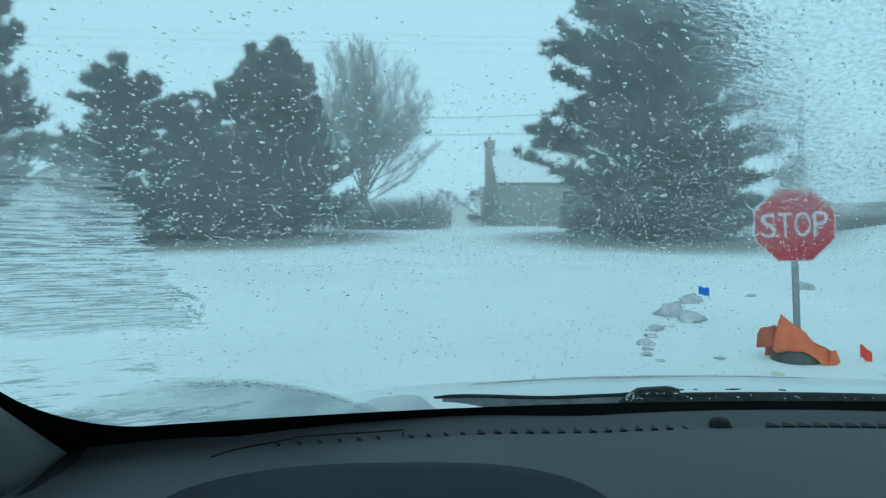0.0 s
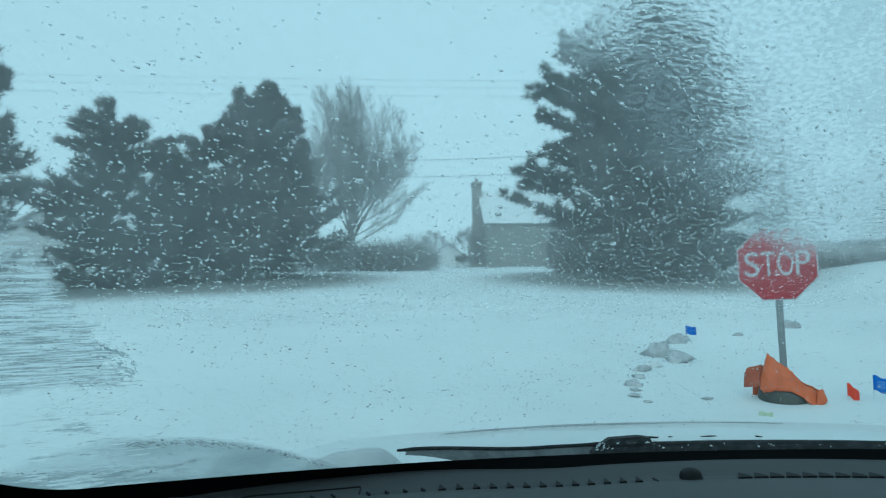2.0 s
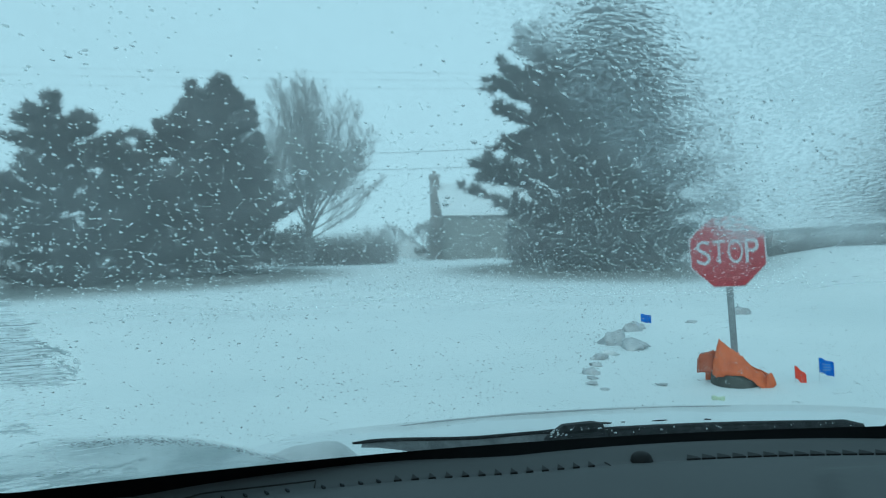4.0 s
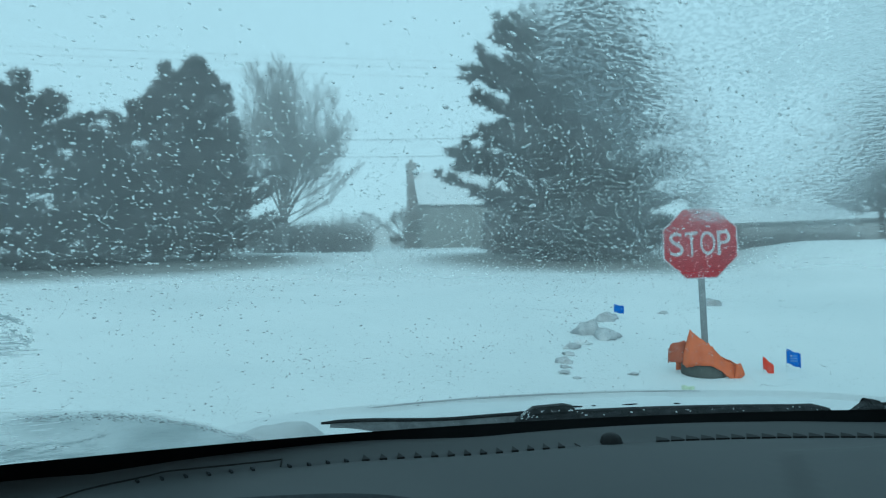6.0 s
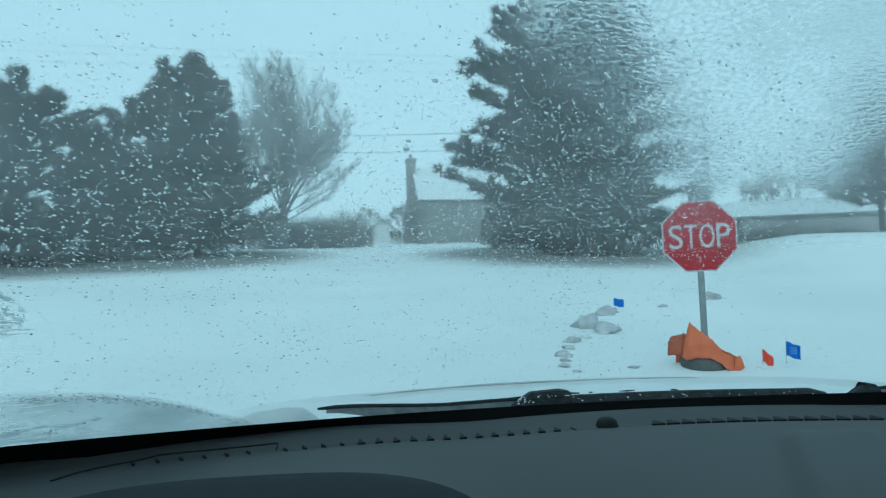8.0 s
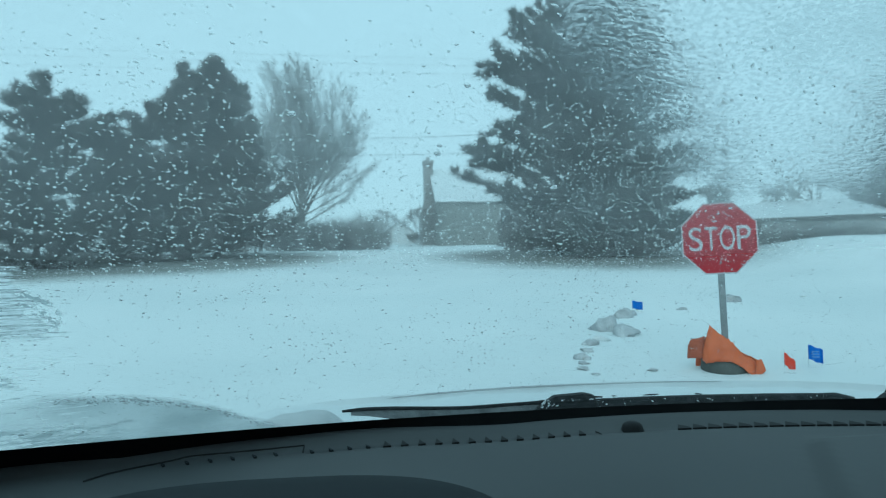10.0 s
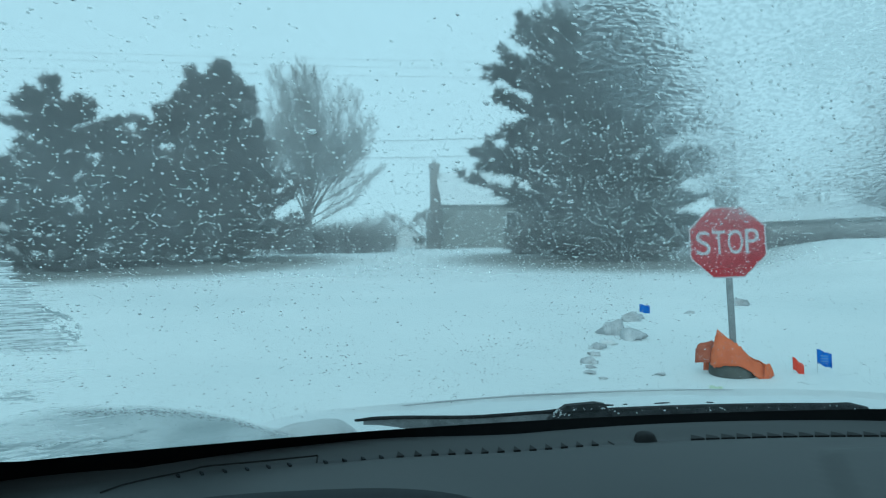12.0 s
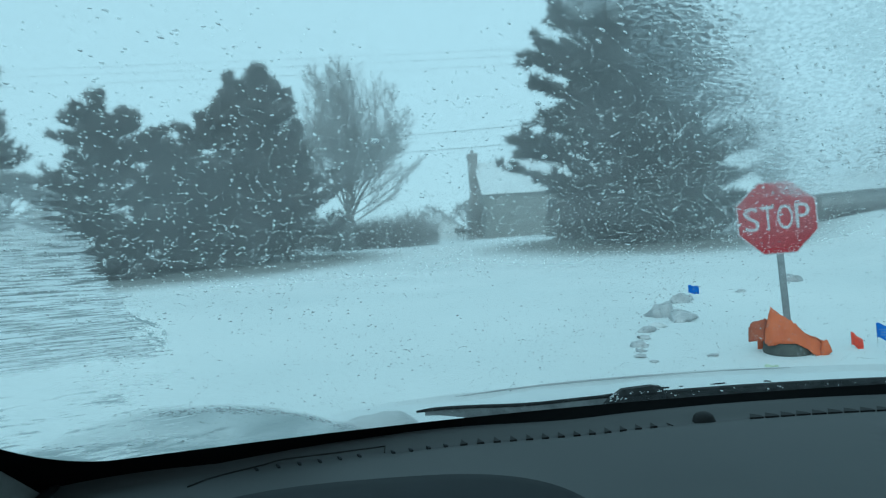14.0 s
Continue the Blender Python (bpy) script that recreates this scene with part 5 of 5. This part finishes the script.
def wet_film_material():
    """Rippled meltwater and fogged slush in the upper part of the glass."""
    m, n, l, out, tc, sep = film_base("wet_film")
    x, v = sep.outputs[0], sep.outputs[1]
    warp = noise_uv(n, l, tc, 14, 4)
    edge = math_node(n, l, 'ADD', math_node(n, l, 'ADD', x, v), math_node(n, l, 'MULTIPLY', math_node(n, l, 'SUBTRACT', warp, 0.5), 0.16))
    area = math_node(n, l, 'MULTIPLY', step_node(n, l, edge, 0.712, 0.775), step_node(n, l, math_node(n, l, 'ADD', v, math_node(n, l, 'MULTIPLY', math_node(n, l, 'SUBTRACT', warp, 0.5), 0.10)), 0.465, 0.53))
    gap = math_node(n, l, 'MULTIPLY', step_node(n, l, x, 0.36, 0.42), step_node(n, l, math_node(n, l, 'ADD', v, math_node(n, l, 'MULTIPLY', math_node(n, l, 'SUBTRACT', warp, 0.5), 0.06)), 0.575, 0.545))
    area = math_node(n, l, 'MULTIPLY', area, math_node(n, l, 'SUBTRACT', 1.0, math_node(n, l, 'MULTIPLY', gap, 0.88)))
    ripple = noise_uv(n, l, tc, 150, 4, (0.7, 1.9, 1), -14)
    cells = noise_uv(n, l, tc, 210, 2, (1.0, 1.5, 1), 5)
    height = math_node(n, l, 'MULTIPLY_ADD', cells, 0.5, ripple)
    bp = n.new("ShaderNodeBump")
    bp.inputs["Strength"].default_value, bp.inputs["Distance"].default_value = 1.0, 0.0032
    l.new(height, bp.inputs["Height"])
    rf = n.new("ShaderNodeBsdfRefraction")
    rf.inputs["IOR"].default_value = 1.06
    rf.inputs["Roughness"].default_value = 0.0
    l.new(bp.outputs[0], rf.inputs["Normal"])
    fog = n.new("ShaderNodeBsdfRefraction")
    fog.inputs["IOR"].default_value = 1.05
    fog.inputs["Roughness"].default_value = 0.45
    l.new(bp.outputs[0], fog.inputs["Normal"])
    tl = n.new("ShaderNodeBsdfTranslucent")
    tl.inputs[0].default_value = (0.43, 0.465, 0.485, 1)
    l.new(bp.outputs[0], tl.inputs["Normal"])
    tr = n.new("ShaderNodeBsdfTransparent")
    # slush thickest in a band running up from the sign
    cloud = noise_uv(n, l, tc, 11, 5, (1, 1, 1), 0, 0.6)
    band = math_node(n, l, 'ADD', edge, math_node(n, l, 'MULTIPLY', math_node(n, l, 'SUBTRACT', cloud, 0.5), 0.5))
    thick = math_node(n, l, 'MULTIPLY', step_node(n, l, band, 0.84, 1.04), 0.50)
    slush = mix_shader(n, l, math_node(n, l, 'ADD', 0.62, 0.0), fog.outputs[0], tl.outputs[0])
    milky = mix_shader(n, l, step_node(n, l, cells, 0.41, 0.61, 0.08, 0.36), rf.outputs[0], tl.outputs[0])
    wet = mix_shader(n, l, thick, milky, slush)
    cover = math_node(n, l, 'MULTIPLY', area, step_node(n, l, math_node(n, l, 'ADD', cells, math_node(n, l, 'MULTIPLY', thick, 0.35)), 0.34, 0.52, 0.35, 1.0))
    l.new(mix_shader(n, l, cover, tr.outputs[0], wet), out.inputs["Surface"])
    return m


def ice_material():
    """Streaked ice beyond the wiper's sweep, and grey slush below its lower edge."""
    m, n, l, out, tc, sep = film_base("streaked_ice")
    x, v = sep.outputs[0], sep.outputs[1]
    warp = noise_uv(n, l, tc, 22, 5, (1, 1, 1), 0, 0.65)
    wob = math_node(n, l, 'MULTIPLY', math_node(n, l, 'SUBTRACT', warp, 0.5), 0.04)
    teeth = math_node(n, l, 'MULTIPLY', math_node(n, l, 'SUBTRACT', noise_uv(n, l, tc, 60, 5, (0.8, 3.2, 1), 3, 0.7), 0.5), 0.075)
    streak = noise_uv(n, l, tc, 75, 6, (0.40, 4.6, 1), 3, 0.74)
    blot = noise_uv(n, l, tc, 13, 4)
    edge = step_node(n, l, math_node(n, l, 'ADD', math_node(n, l, 'ADD', x, wob), teeth), -0.288, -0.293)
    band = math_node(n, l, 'MULTIPLY', step_node(n, l, math_node(n, l, 'ADD', v, wob), 0.298, 0.312), step_node(n, l, v, 0.56, 0.41))
    side = math_node(n, l, 'MULTIPLY', edge, band)
    few = math_node(n, l, 'MULTIPLY', step_node(n, l, math_node(n, l, 'ADD', x, wob), -0.255, -0.30), step_node(n, l, v, 0.315, 0.295))
    few = math_node(n, l, 'MULTIPLY', few, step_node(n, l, math_node(n, l, 'MULTIPLY_ADD', blot, 0.5, streak), 0.86, 0.90, 0.0, 0.8))
    cover = math_node(n, l, 'MAXIMUM', math_node(n, l, 'MULTIPLY', side, step_node(n, l, math_node(n, l, 'MULTIPLY_ADD', blot, 0.6, streak), 0.62, 0.80, 0.55, 0.97)), few)
    tl = n.new("ShaderNodeBsdfTranslucent")
    tl.inputs[0].default_value = (0.90, 0.92, 0.93, 1)
    bp = n.new("ShaderNodeBump")
    bp.inputs["Strength"].default_value, bp.inputs["Distance"].default_value = 1.0, 0.006
    l.new(streak, bp.inputs["Height"])
    rf = n.new("ShaderNodeBsdfRefraction")
    rf.inputs["Color"].default_value = (0.50, 0.53, 0.54, 1)
    rf.inputs["IOR"].default_value = 1.08
    rf.inputs["Roughness"].default_value = 0.15
    l.new(bp.outputs[0], rf.inputs["Normal"])
    ice = mix_shader(n, l, step_node(n, l, streak, 0.42, 0.54, 0.10, 0.95), rf.outputs[0], tl.outputs[0])
    tr = n.new("ShaderNodeBsdfTransparent")
    off = math_node(n, l, 'ADD', x, 0.25)
    arc = math_node(n, l, 'MULTIPLY_ADD', math_node(n, l, 'MULTIPLY', off, off), 4.7, math_node(n, l, 'MULTIPLY_ADD', x, 0.767, v))
    low = math_node(n, l, 'MULTIPLY', step_node(n, l, math_node(n, l, 'ADD', arc, math_node(n, l, 'MULTIPLY', wob, 0.6)), -0.018, -0.045), step_node(n, l, math_node(n, l, 'ADD', x, math_node(n, l, 'MULTIPLY', wob, 1.5)), -0.42, -0.26, 0.35, 1.0))
    grey = n.new("ShaderNodeBsdfTranslucent")
    grey.inputs[0].default_value = (0.38, 0.42, 0.43, 1)
    # grubby smears scraped along the foot of the pane
    drag = noise_uv(n, l, tc, 42, 6, (0.6, 2.2, 1), 4, 0.75)
    smear = math_node(n, l, 'MULTIPLY', step_node(n, l, x, -0.30, -0.345), math_node(n, l, 'MULTIPLY', step_node(n, l, v, 0.29, 0.23), step_node(n, l, drag, 0.53, 0.62, 0.0, 0.75)))
    apart = math_node(n, l, 'SUBTRACT', x, CX)
    above = math_node(n, l, 'SUBTRACT', v, math_node(n, l, 'MULTIPLY_ADD', math_node(n, l, 'MULTIPLY', apart, apart), 0.118, 0.044))
    rim = math_node(n, l, 'MULTIPLY', math_node(n, l, 'MULTIPLY', step_node(n, l, above, 0.040, 0.012), step_node(n, l, x, -0.27, -0.32)), step_node(n, l, drag, 0.42, 0.56, 0.15, 0.95))
    smear = math_node(n, l, 'MAXIMUM', smear, rim)
    sludge = math_node(n, l, 'MAXIMUM', smear, math_node(n, l, 'MULTIPLY', low, step_node(n, l, blot, 0.3, 0.7, 0.55, 0.95)))
    # the dark refraction at the ice's edge, painted as a grey crumbling patch
    off_x, off_v = math_node(n, l, 'DIVIDE', math_node(n, l, 'ADD', x, 0.299), 0.020), math_node(n, l, 'DIVIDE', math_node(n, l, 'SUBTRACT', v, 0.344), 0.036)
    away = math_node(n, l, 'ADD', math_node(n, l, 'MULTIPLY', off_x, off_x), math_node(n, l, 'MULTIPLY', off_v, off_v))
    crumb = noise_uv(n, l, tc, 110, 4, (1.6, 0.8, 1), 20, 0.65)
    lump = math_node(n, l, 'MULTIPLY', step_node(n, l, away, 1.2, 0.5), step_node(n, l, crumb, 0.49, 0.56, 0.0, 0.9))
    sludge = math_node(n, l, 'MAXIMUM', sludge, lump)
    clear = mix_shader(n, l, sludge, tr.outputs[0], grey.outputs[0])
    l.new(mix_shader(n, l, cover, clear, ice), out.inputs["Surface"])
    return m


def ice_flecks():
    rng = random.Random(41)
    bm = bmesh.new()
    for i in range(150):
        x = 0.19 + 0.47 * rng.random() if i > 60 else 0.19 + 0.085 * rng.random()
        on_cap = x < 0.279
        y = bow(x, 0.925) - (0.013 if on_cap else 0.0085) * rng.uniform(0.55, 1.02)
        z = 1.171 + (0.002 + 0.012 * rng.random() if on_cap else 0.010 * rng.uniform(-0.3, 0.8))
        r = rng.uniform(0.0004, 0.0011)
        bmesh.ops.create_icosphere(bm, subdivisions=1, radius=1.0, matrix=Matrix.Translation((x, y - 0.001, z)) @ pose(0, 0, 0, 0, rng.uniform(-50, 50), 0) @ Matrix.Diagonal((r * rng.uniform(1, 2.5), r, r, 1)))
    ob = part("ice_flecks", bm, M_SNOW, None, "", True)
    tagged(ob, "white ice flecks stuck to the black wiper", "ice", "", "stuff")


ice_flecks()
def sheen_material():
    """A skin of water that softens what lies beyond the swept glass."""
    m, n, l, out, tc, sep = film_base("water_sheen")
    tr = n.new("ShaderNodeBsdfTransparent")
    rf = n.new("ShaderNodeBsdfRefraction")
    rf.inputs["IOR"].default_value = 1.0012
    rf.inputs["Roughness"].default_value = 0.95
    patchy = noise_uv(n, l, tc, 7, 4)
    amount = math_node(n, l, 'MULTIPLY', step_node(n, l, sep.outputs[1], 0.34, 0.50), step_node(n, l, patchy, 0.3, 0.65, 0.45, 0.9))
    l.new(mix_shader(n, l, amount, tr.outputs[0], rf.outputs[0]), out.inputs["Surface"])
    return m


sheen = sheet("water_skin", span(-0.48, 1.22, 50), span(0.32, 0.88, 16), -0.007, sheen_material(), None)
tagged(sheen, "thin skin of water blurring the swept windscreen", "water film", "", "stuff")
sheen.visible_shadow = False
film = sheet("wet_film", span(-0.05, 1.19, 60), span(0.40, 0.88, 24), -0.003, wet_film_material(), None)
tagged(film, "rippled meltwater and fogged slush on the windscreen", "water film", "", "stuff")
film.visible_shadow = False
ice = sheet("windscreen_ice", span(-0.46, -0.10, 40), span(0.03, 0.66, 40), -0.005, ice_material(), None)
tagged(ice, "streaky ice and snow left beyond the wiper's sweep", "ice", "", "stuff")
ice.visible_shadow = False


def water_material():
    m, n, l, b = nodes_of("water_drop")
    n.remove(b)
    g = n.new("ShaderNodeBsdfGlass")
    g.inputs["IOR"].default_value = 1.33
    g.inputs["Roughness"].default_value = 0.0
    l.new(g.outputs[0], n["Material Output"].inputs["Surface"])
    return m


# drops coloured white for the bright sky they refract against the trees
def white_drop_material():
    m, n, l, b = nodes_of("white_drop")
    n.remove(b)
    tl, df = n.new("ShaderNodeBsdfTranslucent"), n.new("ShaderNodeBsdfDiffuse")
    tl.inputs[0].default_value = df.inputs[0].default_value = (0.96, 0.97, 0.97, 1)
    l.new(mix_shader(n, l, math_node(n, l, 'ADD', 0.1, 0.0), tl.outputs[0], df.outputs[0]), n["Material Output"].inputs["Surface"])
    return m


BEAD_RUNS = ((0.478, 0.32, 0.53, 0.12), (0.164, 0.329, 0.248, 0.192), (0.12, 0.31, 0.20, 0.20), (0.505, 0.29, 0.547, 0.13))


def droplets():
    rng = random.Random(17)
    # sleet holds the water drops whose brightness is painted white
    water, sleet = ([], []), ([], [])
    nrm = Vector((0, SIN_G, COS_G))

    def drop(x, v, r, stretch, ang, segs=8, tall=1.0, white_share=0.0):
        is_white = rng.random() < white_share
        verts, faces = sleet if is_white else water
        r *= 0.88 if is_white else 0.9
        c = glass_at(x, v, -0.0008)
        ex = Vector((1, -0.78 * (x - CX), 0)).normalized()
        ev = Vector((0, -COS_G, SIN_G))
        ca, sa = math.cos(ang), math.sin(ang)
        a, b = ex * ca + ev * sa, ev * ca - ex * sa
        base = len(verts)
        wob = [rng.uniform(0.45, 1.35) if is_white else rng.uniform(0.75, 1.2) for _ in range(segs)]
        for rr, hh in ((1.0, 0.0), (0.88, 0.42), (0.5, 0.76)):
            for k in range(segs):
                t = k * math.tau / segs
                verts.append(c + (a * math.cos(t) * stretch + b * math.sin(t)) * r * rr * wob[k] + nrm * r * hh * tall)
        verts.append(c + nrm * r * 0.86 * tall)
        verts.append(c)
        for ring in range(2):
            for k in range(segs):
                p, q = base + ring * segs + k, base + ring * segs + (k + 1) % segs
                faces.append((p, q, q + segs, p + segs))
        for k in range(segs):
            faces.append((base + 2 * segs + k, base + 2 * segs + (k + 1) % segs, base + 3 * segs))
            if not is_white:
                faces.append((base + (k + 1) % segs, base + k, base + 3 * segs + 1))

    count = 0
    while count < 5000:
        x, v = rng.uniform(-0.36, 0.62), rng.uniform(0.12, 0.72)
        keep = 0.30 + 0.55 * noise.noise((x * 9, v * 9, 3.0)) + 0.45 * math.exp(-((v - 0.50) / 0.10) ** 2)
        if rng.random() > keep * (0.08 if x + v > 0.78 else 1.0):
            continue
        drop(x, v, 0.00038 + 0.00065 * rng.random() ** 2.6, rng.uniform(1.0, 2.0), rng.gauss(-0.2, 0.3), 8, 1.0, 0.8 if v > 0.40 else 0.0)
        count += 1
    for k in range(3000):
        x, v = rng.uniform(-0.34, 0.40), rng.uniform(0.395, 0.62)
        if x + v < 0.80:
            drop(x, v, rng.uniform(0.00036, 0.0007), rng.uniform(1.0, 2.2), rng.gauss(-0.3, 0.4), 6, 1.0, 0.8)
    for k in range(900):
        x, v = rng.uniform(-0.34, 0.34), max(0.40, rng.gauss(0.47, 0.05))
        drop(x, v, rng.uniform(0.00036, 0.00072), rng.uniform(1.0, 2.2), rng.gauss(-0.2, 0.4), 6, 1.0, 0.8)
    for k in range(1900):
        x, v = rng.uniform(-0.36, 0.62), rng.uniform(0.12, 0.40)
        drop(x, v, rng.uniform(0.00032, 0.0006), rng.uniform(1.0, 1.7), rng.gauss(-0.2, 0.5), 6)
    for k in range(1400):
        x, v = rng.gauss(0.15, 0.07), rng.uniform(0.38, 0.60)
        if x + v < 0.78:
            drop(x, v, rng.uniform(0.00036, 0.00072), rng.uniform(1.0, 2.2), rng.gauss(-0.4, 0.3), 6, 1.0, 0.85)
    # flat runs of meltwater in the unswept corner
    count = 0
    while count < 120:
        x, v = rng.uniform(0.20, 0.62), rng.gauss(0.485, 0.042)
        if x + v < 0.73 + 0.06 * noise.noise((x * 14, v * 14, 2.0)) or v < 0.405 or rng.random() > 0.55 + 0.9 * noise.noise((x * 11, v * 11, 8.0)):
            continue
        drop(x, v, rng.uniform(0.0005, 0.0011), rng.uniform(2.0, 4.2), rng.gauss(-0.10, 0.16), 8, rng.uniform(0.05, 0.12))
        count += 1
    for k in range(220):
        x = rng.uniform(0.04, 0.30)
        v = 0.70 - 0.75 * (x - 0.04) + 0.10 * rng.random() + 0.02 * rng.gauss(0, 1)
        drop(x, v, rng.uniform(0.0005, 0.0012), rng.uniform(1.8, 3.4), rng.gauss(-0.65, 0.2), 8, rng.uniform(0.08, 0.2))
    # beads left in rows by the wiper
    for row in range(9):
        r0 = 0.50 + 0.022 * row
        for i in range(60):
            t = i / 59
            if rng.random() < 0.35:
                continue
            x = 0.02 + 0.22 * t
            drop(x + rng.gauss(0, 0.001), r0 + 0.11 - 0.15 * t - 0.05 * t * t + rng.gauss(0, 0.0012), rng.uniform(0.0004, 0.0009), rng.uniform(1.0, 1.7), -0.6, 8, 1.0, 0.6)
    for row in range(4):
        for i in range(70):
            t = i / 69
            if rng.random() < 0.4:
                continue
            x = -0.31 + 0.26 * t
            drop(x + rng.gauss(0, 0.001), 0.515 - 0.026 * row - 0.055 * t - 0.02 * t * t + rng.gauss(0, 0.001), rng.uniform(0.0004, 0.0008), rng.uniform(1.0, 1.8), -0.25, 8, 1.0, 0.6)
    # beads along the lower edge of the sweep
    for i in range(560):
        t = rng.random()
        drop(-0.33 + 0.155 * t + rng.gauss(0, 0.002), 0.192 - 0.03 * t - 0.085 * t * t * t + rng.gauss(0, 0.0045), rng.uniform(0.00035, 0.0009), rng.uniform(1.0, 1.8), -0.4)
    # dotted runs of fine beads over the snow
    for x0, v0, x1, v1 in BEAD_RUNS:
        for i in range(46):
            t = (i + rng.random()) / 46
            if rng.random() < 0.6:
                drop(x0 + (x1 - x0) * t + rng.gauss(0, 0.0012), v0 + (v1 - v0) * t + 0.006 * math.sin(3 * t) + rng.gauss(0, 0.0015), rng.uniform(0.0003, 0.0006), 1.2, 0.0, 6)
    # a few large drops
    for x, v in ((0.005, 0.553), (0.004, 0.545), (0.03, 0.556), (-0.09, 0.575), (0.10, 0.51), (0.02, 0.61), (0.06, 0.57)):
        drop(x, v, rng.uniform(0.0016, 0.0024), 1.5, rng.gauss(0, 0.3))
    ob = soup("water_drops", *water, water_material(), None, "", True)
    tagged(ob, "small water drops scattered over the windscreen", "water drops", "", "stuff")
    ob.visible_shadow = False
    ob = soup("white_drops", *sleet, white_drop_material(), None, "", True)
    tagged(ob, "water drops on the windscreen, painted white for their brightness", "sleet", "", "stuff")
    ob.visible_shadow = False


droplets()


def wet_grit():
    """Dark crumbs caught in the slush at the foot of the glass."""
    rng = random.Random(77)
    bm = bmesh.new()
    for i in range(170):
        t = rng.random()
        if i < 60:
            x, v = -0.340 + 0.050 * t + rng.gauss(0, 0.002), 0.094 + 0.022 * t + rng.gauss(0, 0.0022)
        else:
            x, v = -0.432 + 0.085 * t, 0.140 - 0.042 * t + abs(rng.gauss(0, 0.005)) - 0.004
        r = rng.uniform(0.00015, 0.00055)
        bmesh.ops.create_icosphere(bm, subdivisions=1, radius=1.0, matrix=Matrix.Translation(glass_at(x, v, -0.0095)) @ pose(0, 0, 0, 0, rng.uniform(-40, 40), 0) @ Matrix.Diagonal((r * rng.uniform(1, 3.5), r, r, 1)))
    tagged(part("wet_grit", bm, M_RUBBER, None, "", True), "dark wet grit caught along the windscreen foot", "grit", "", "stuff")


wet_grit()


# ---- falling snow ----
def snowfall():
    rng = np.random.default_rng(5)
    count = 560000
    y = np.where(rng.random(count) < 0.62, 9.5 + 26.0 * rng.random(count), 35.0 + 60.0 * rng.random(count))
    x = (rng.random(count) * 2 - 1) * (0.80 * y + 3)
    z = rng.random(count) * (0.48 * y + 2)
    c = np.stack([x, y, z + 0.02 * y], 1)
    size = rng.uniform(0.6, 1.3, (count, 1)) * 0.00047 * y[:, None]
    a = rng.normal(size=(len(c), 3))
    b = rng.normal(size=(len(c), 3))
    a /= np.linalg.norm(a, axis=1, keepdims=True)
    b -= a * (a * b).sum(1, keepdims=True)
    b /= np.linalg.norm(b, axis=1, keepdims=True)
    v = np.empty((len(c) * 3, 3))
    v[0::3], v[1::3], v[2::3] = c + a * size, c - a * size * 0.5 + b * size * 0.87, c - a * size * 0.5 - b * size * 0.87
    me = bpy.data.meshes.new("falling_snow")
    me.vertices.add(len(v))
    me.vertices.foreach_set("co", v.ravel())
    me.loops.add(len(v))
    me.loops.foreach_set("vertex_index", np.arange(len(v), dtype=np.int32))
    me.polygons.add(len(c))
    me.polygons.foreach_set("loop_start", np.arange(0, len(v), 3, dtype=np.int32))
    me.update()
    m, n, l, b0 = nodes_of("snow_flake")
    n.remove(b0)
    d, t = n.new("ShaderNodeBsdfDiffuse"), n.new("ShaderNodeBsdfTranslucent")
    d.inputs[0].default_value = t.inputs[0].default_value = (0.92, 0.93, 0.94, 1)
    mx = n.new("ShaderNodeMixShader")
    l.new(d.outputs[0], mx.inputs[1])
    l.new(t.outputs[0], mx.inputs[2])
    l.new(mx.outputs[0], n["Material Output"].inputs["Surface"])
    me.materials.append(m)
    ob = new("falling_snow", me)
    tagged(ob, "fine white snow falling through the air", "snowfall", "", "stuff")
    ob.visible_shadow = False


snowfall()
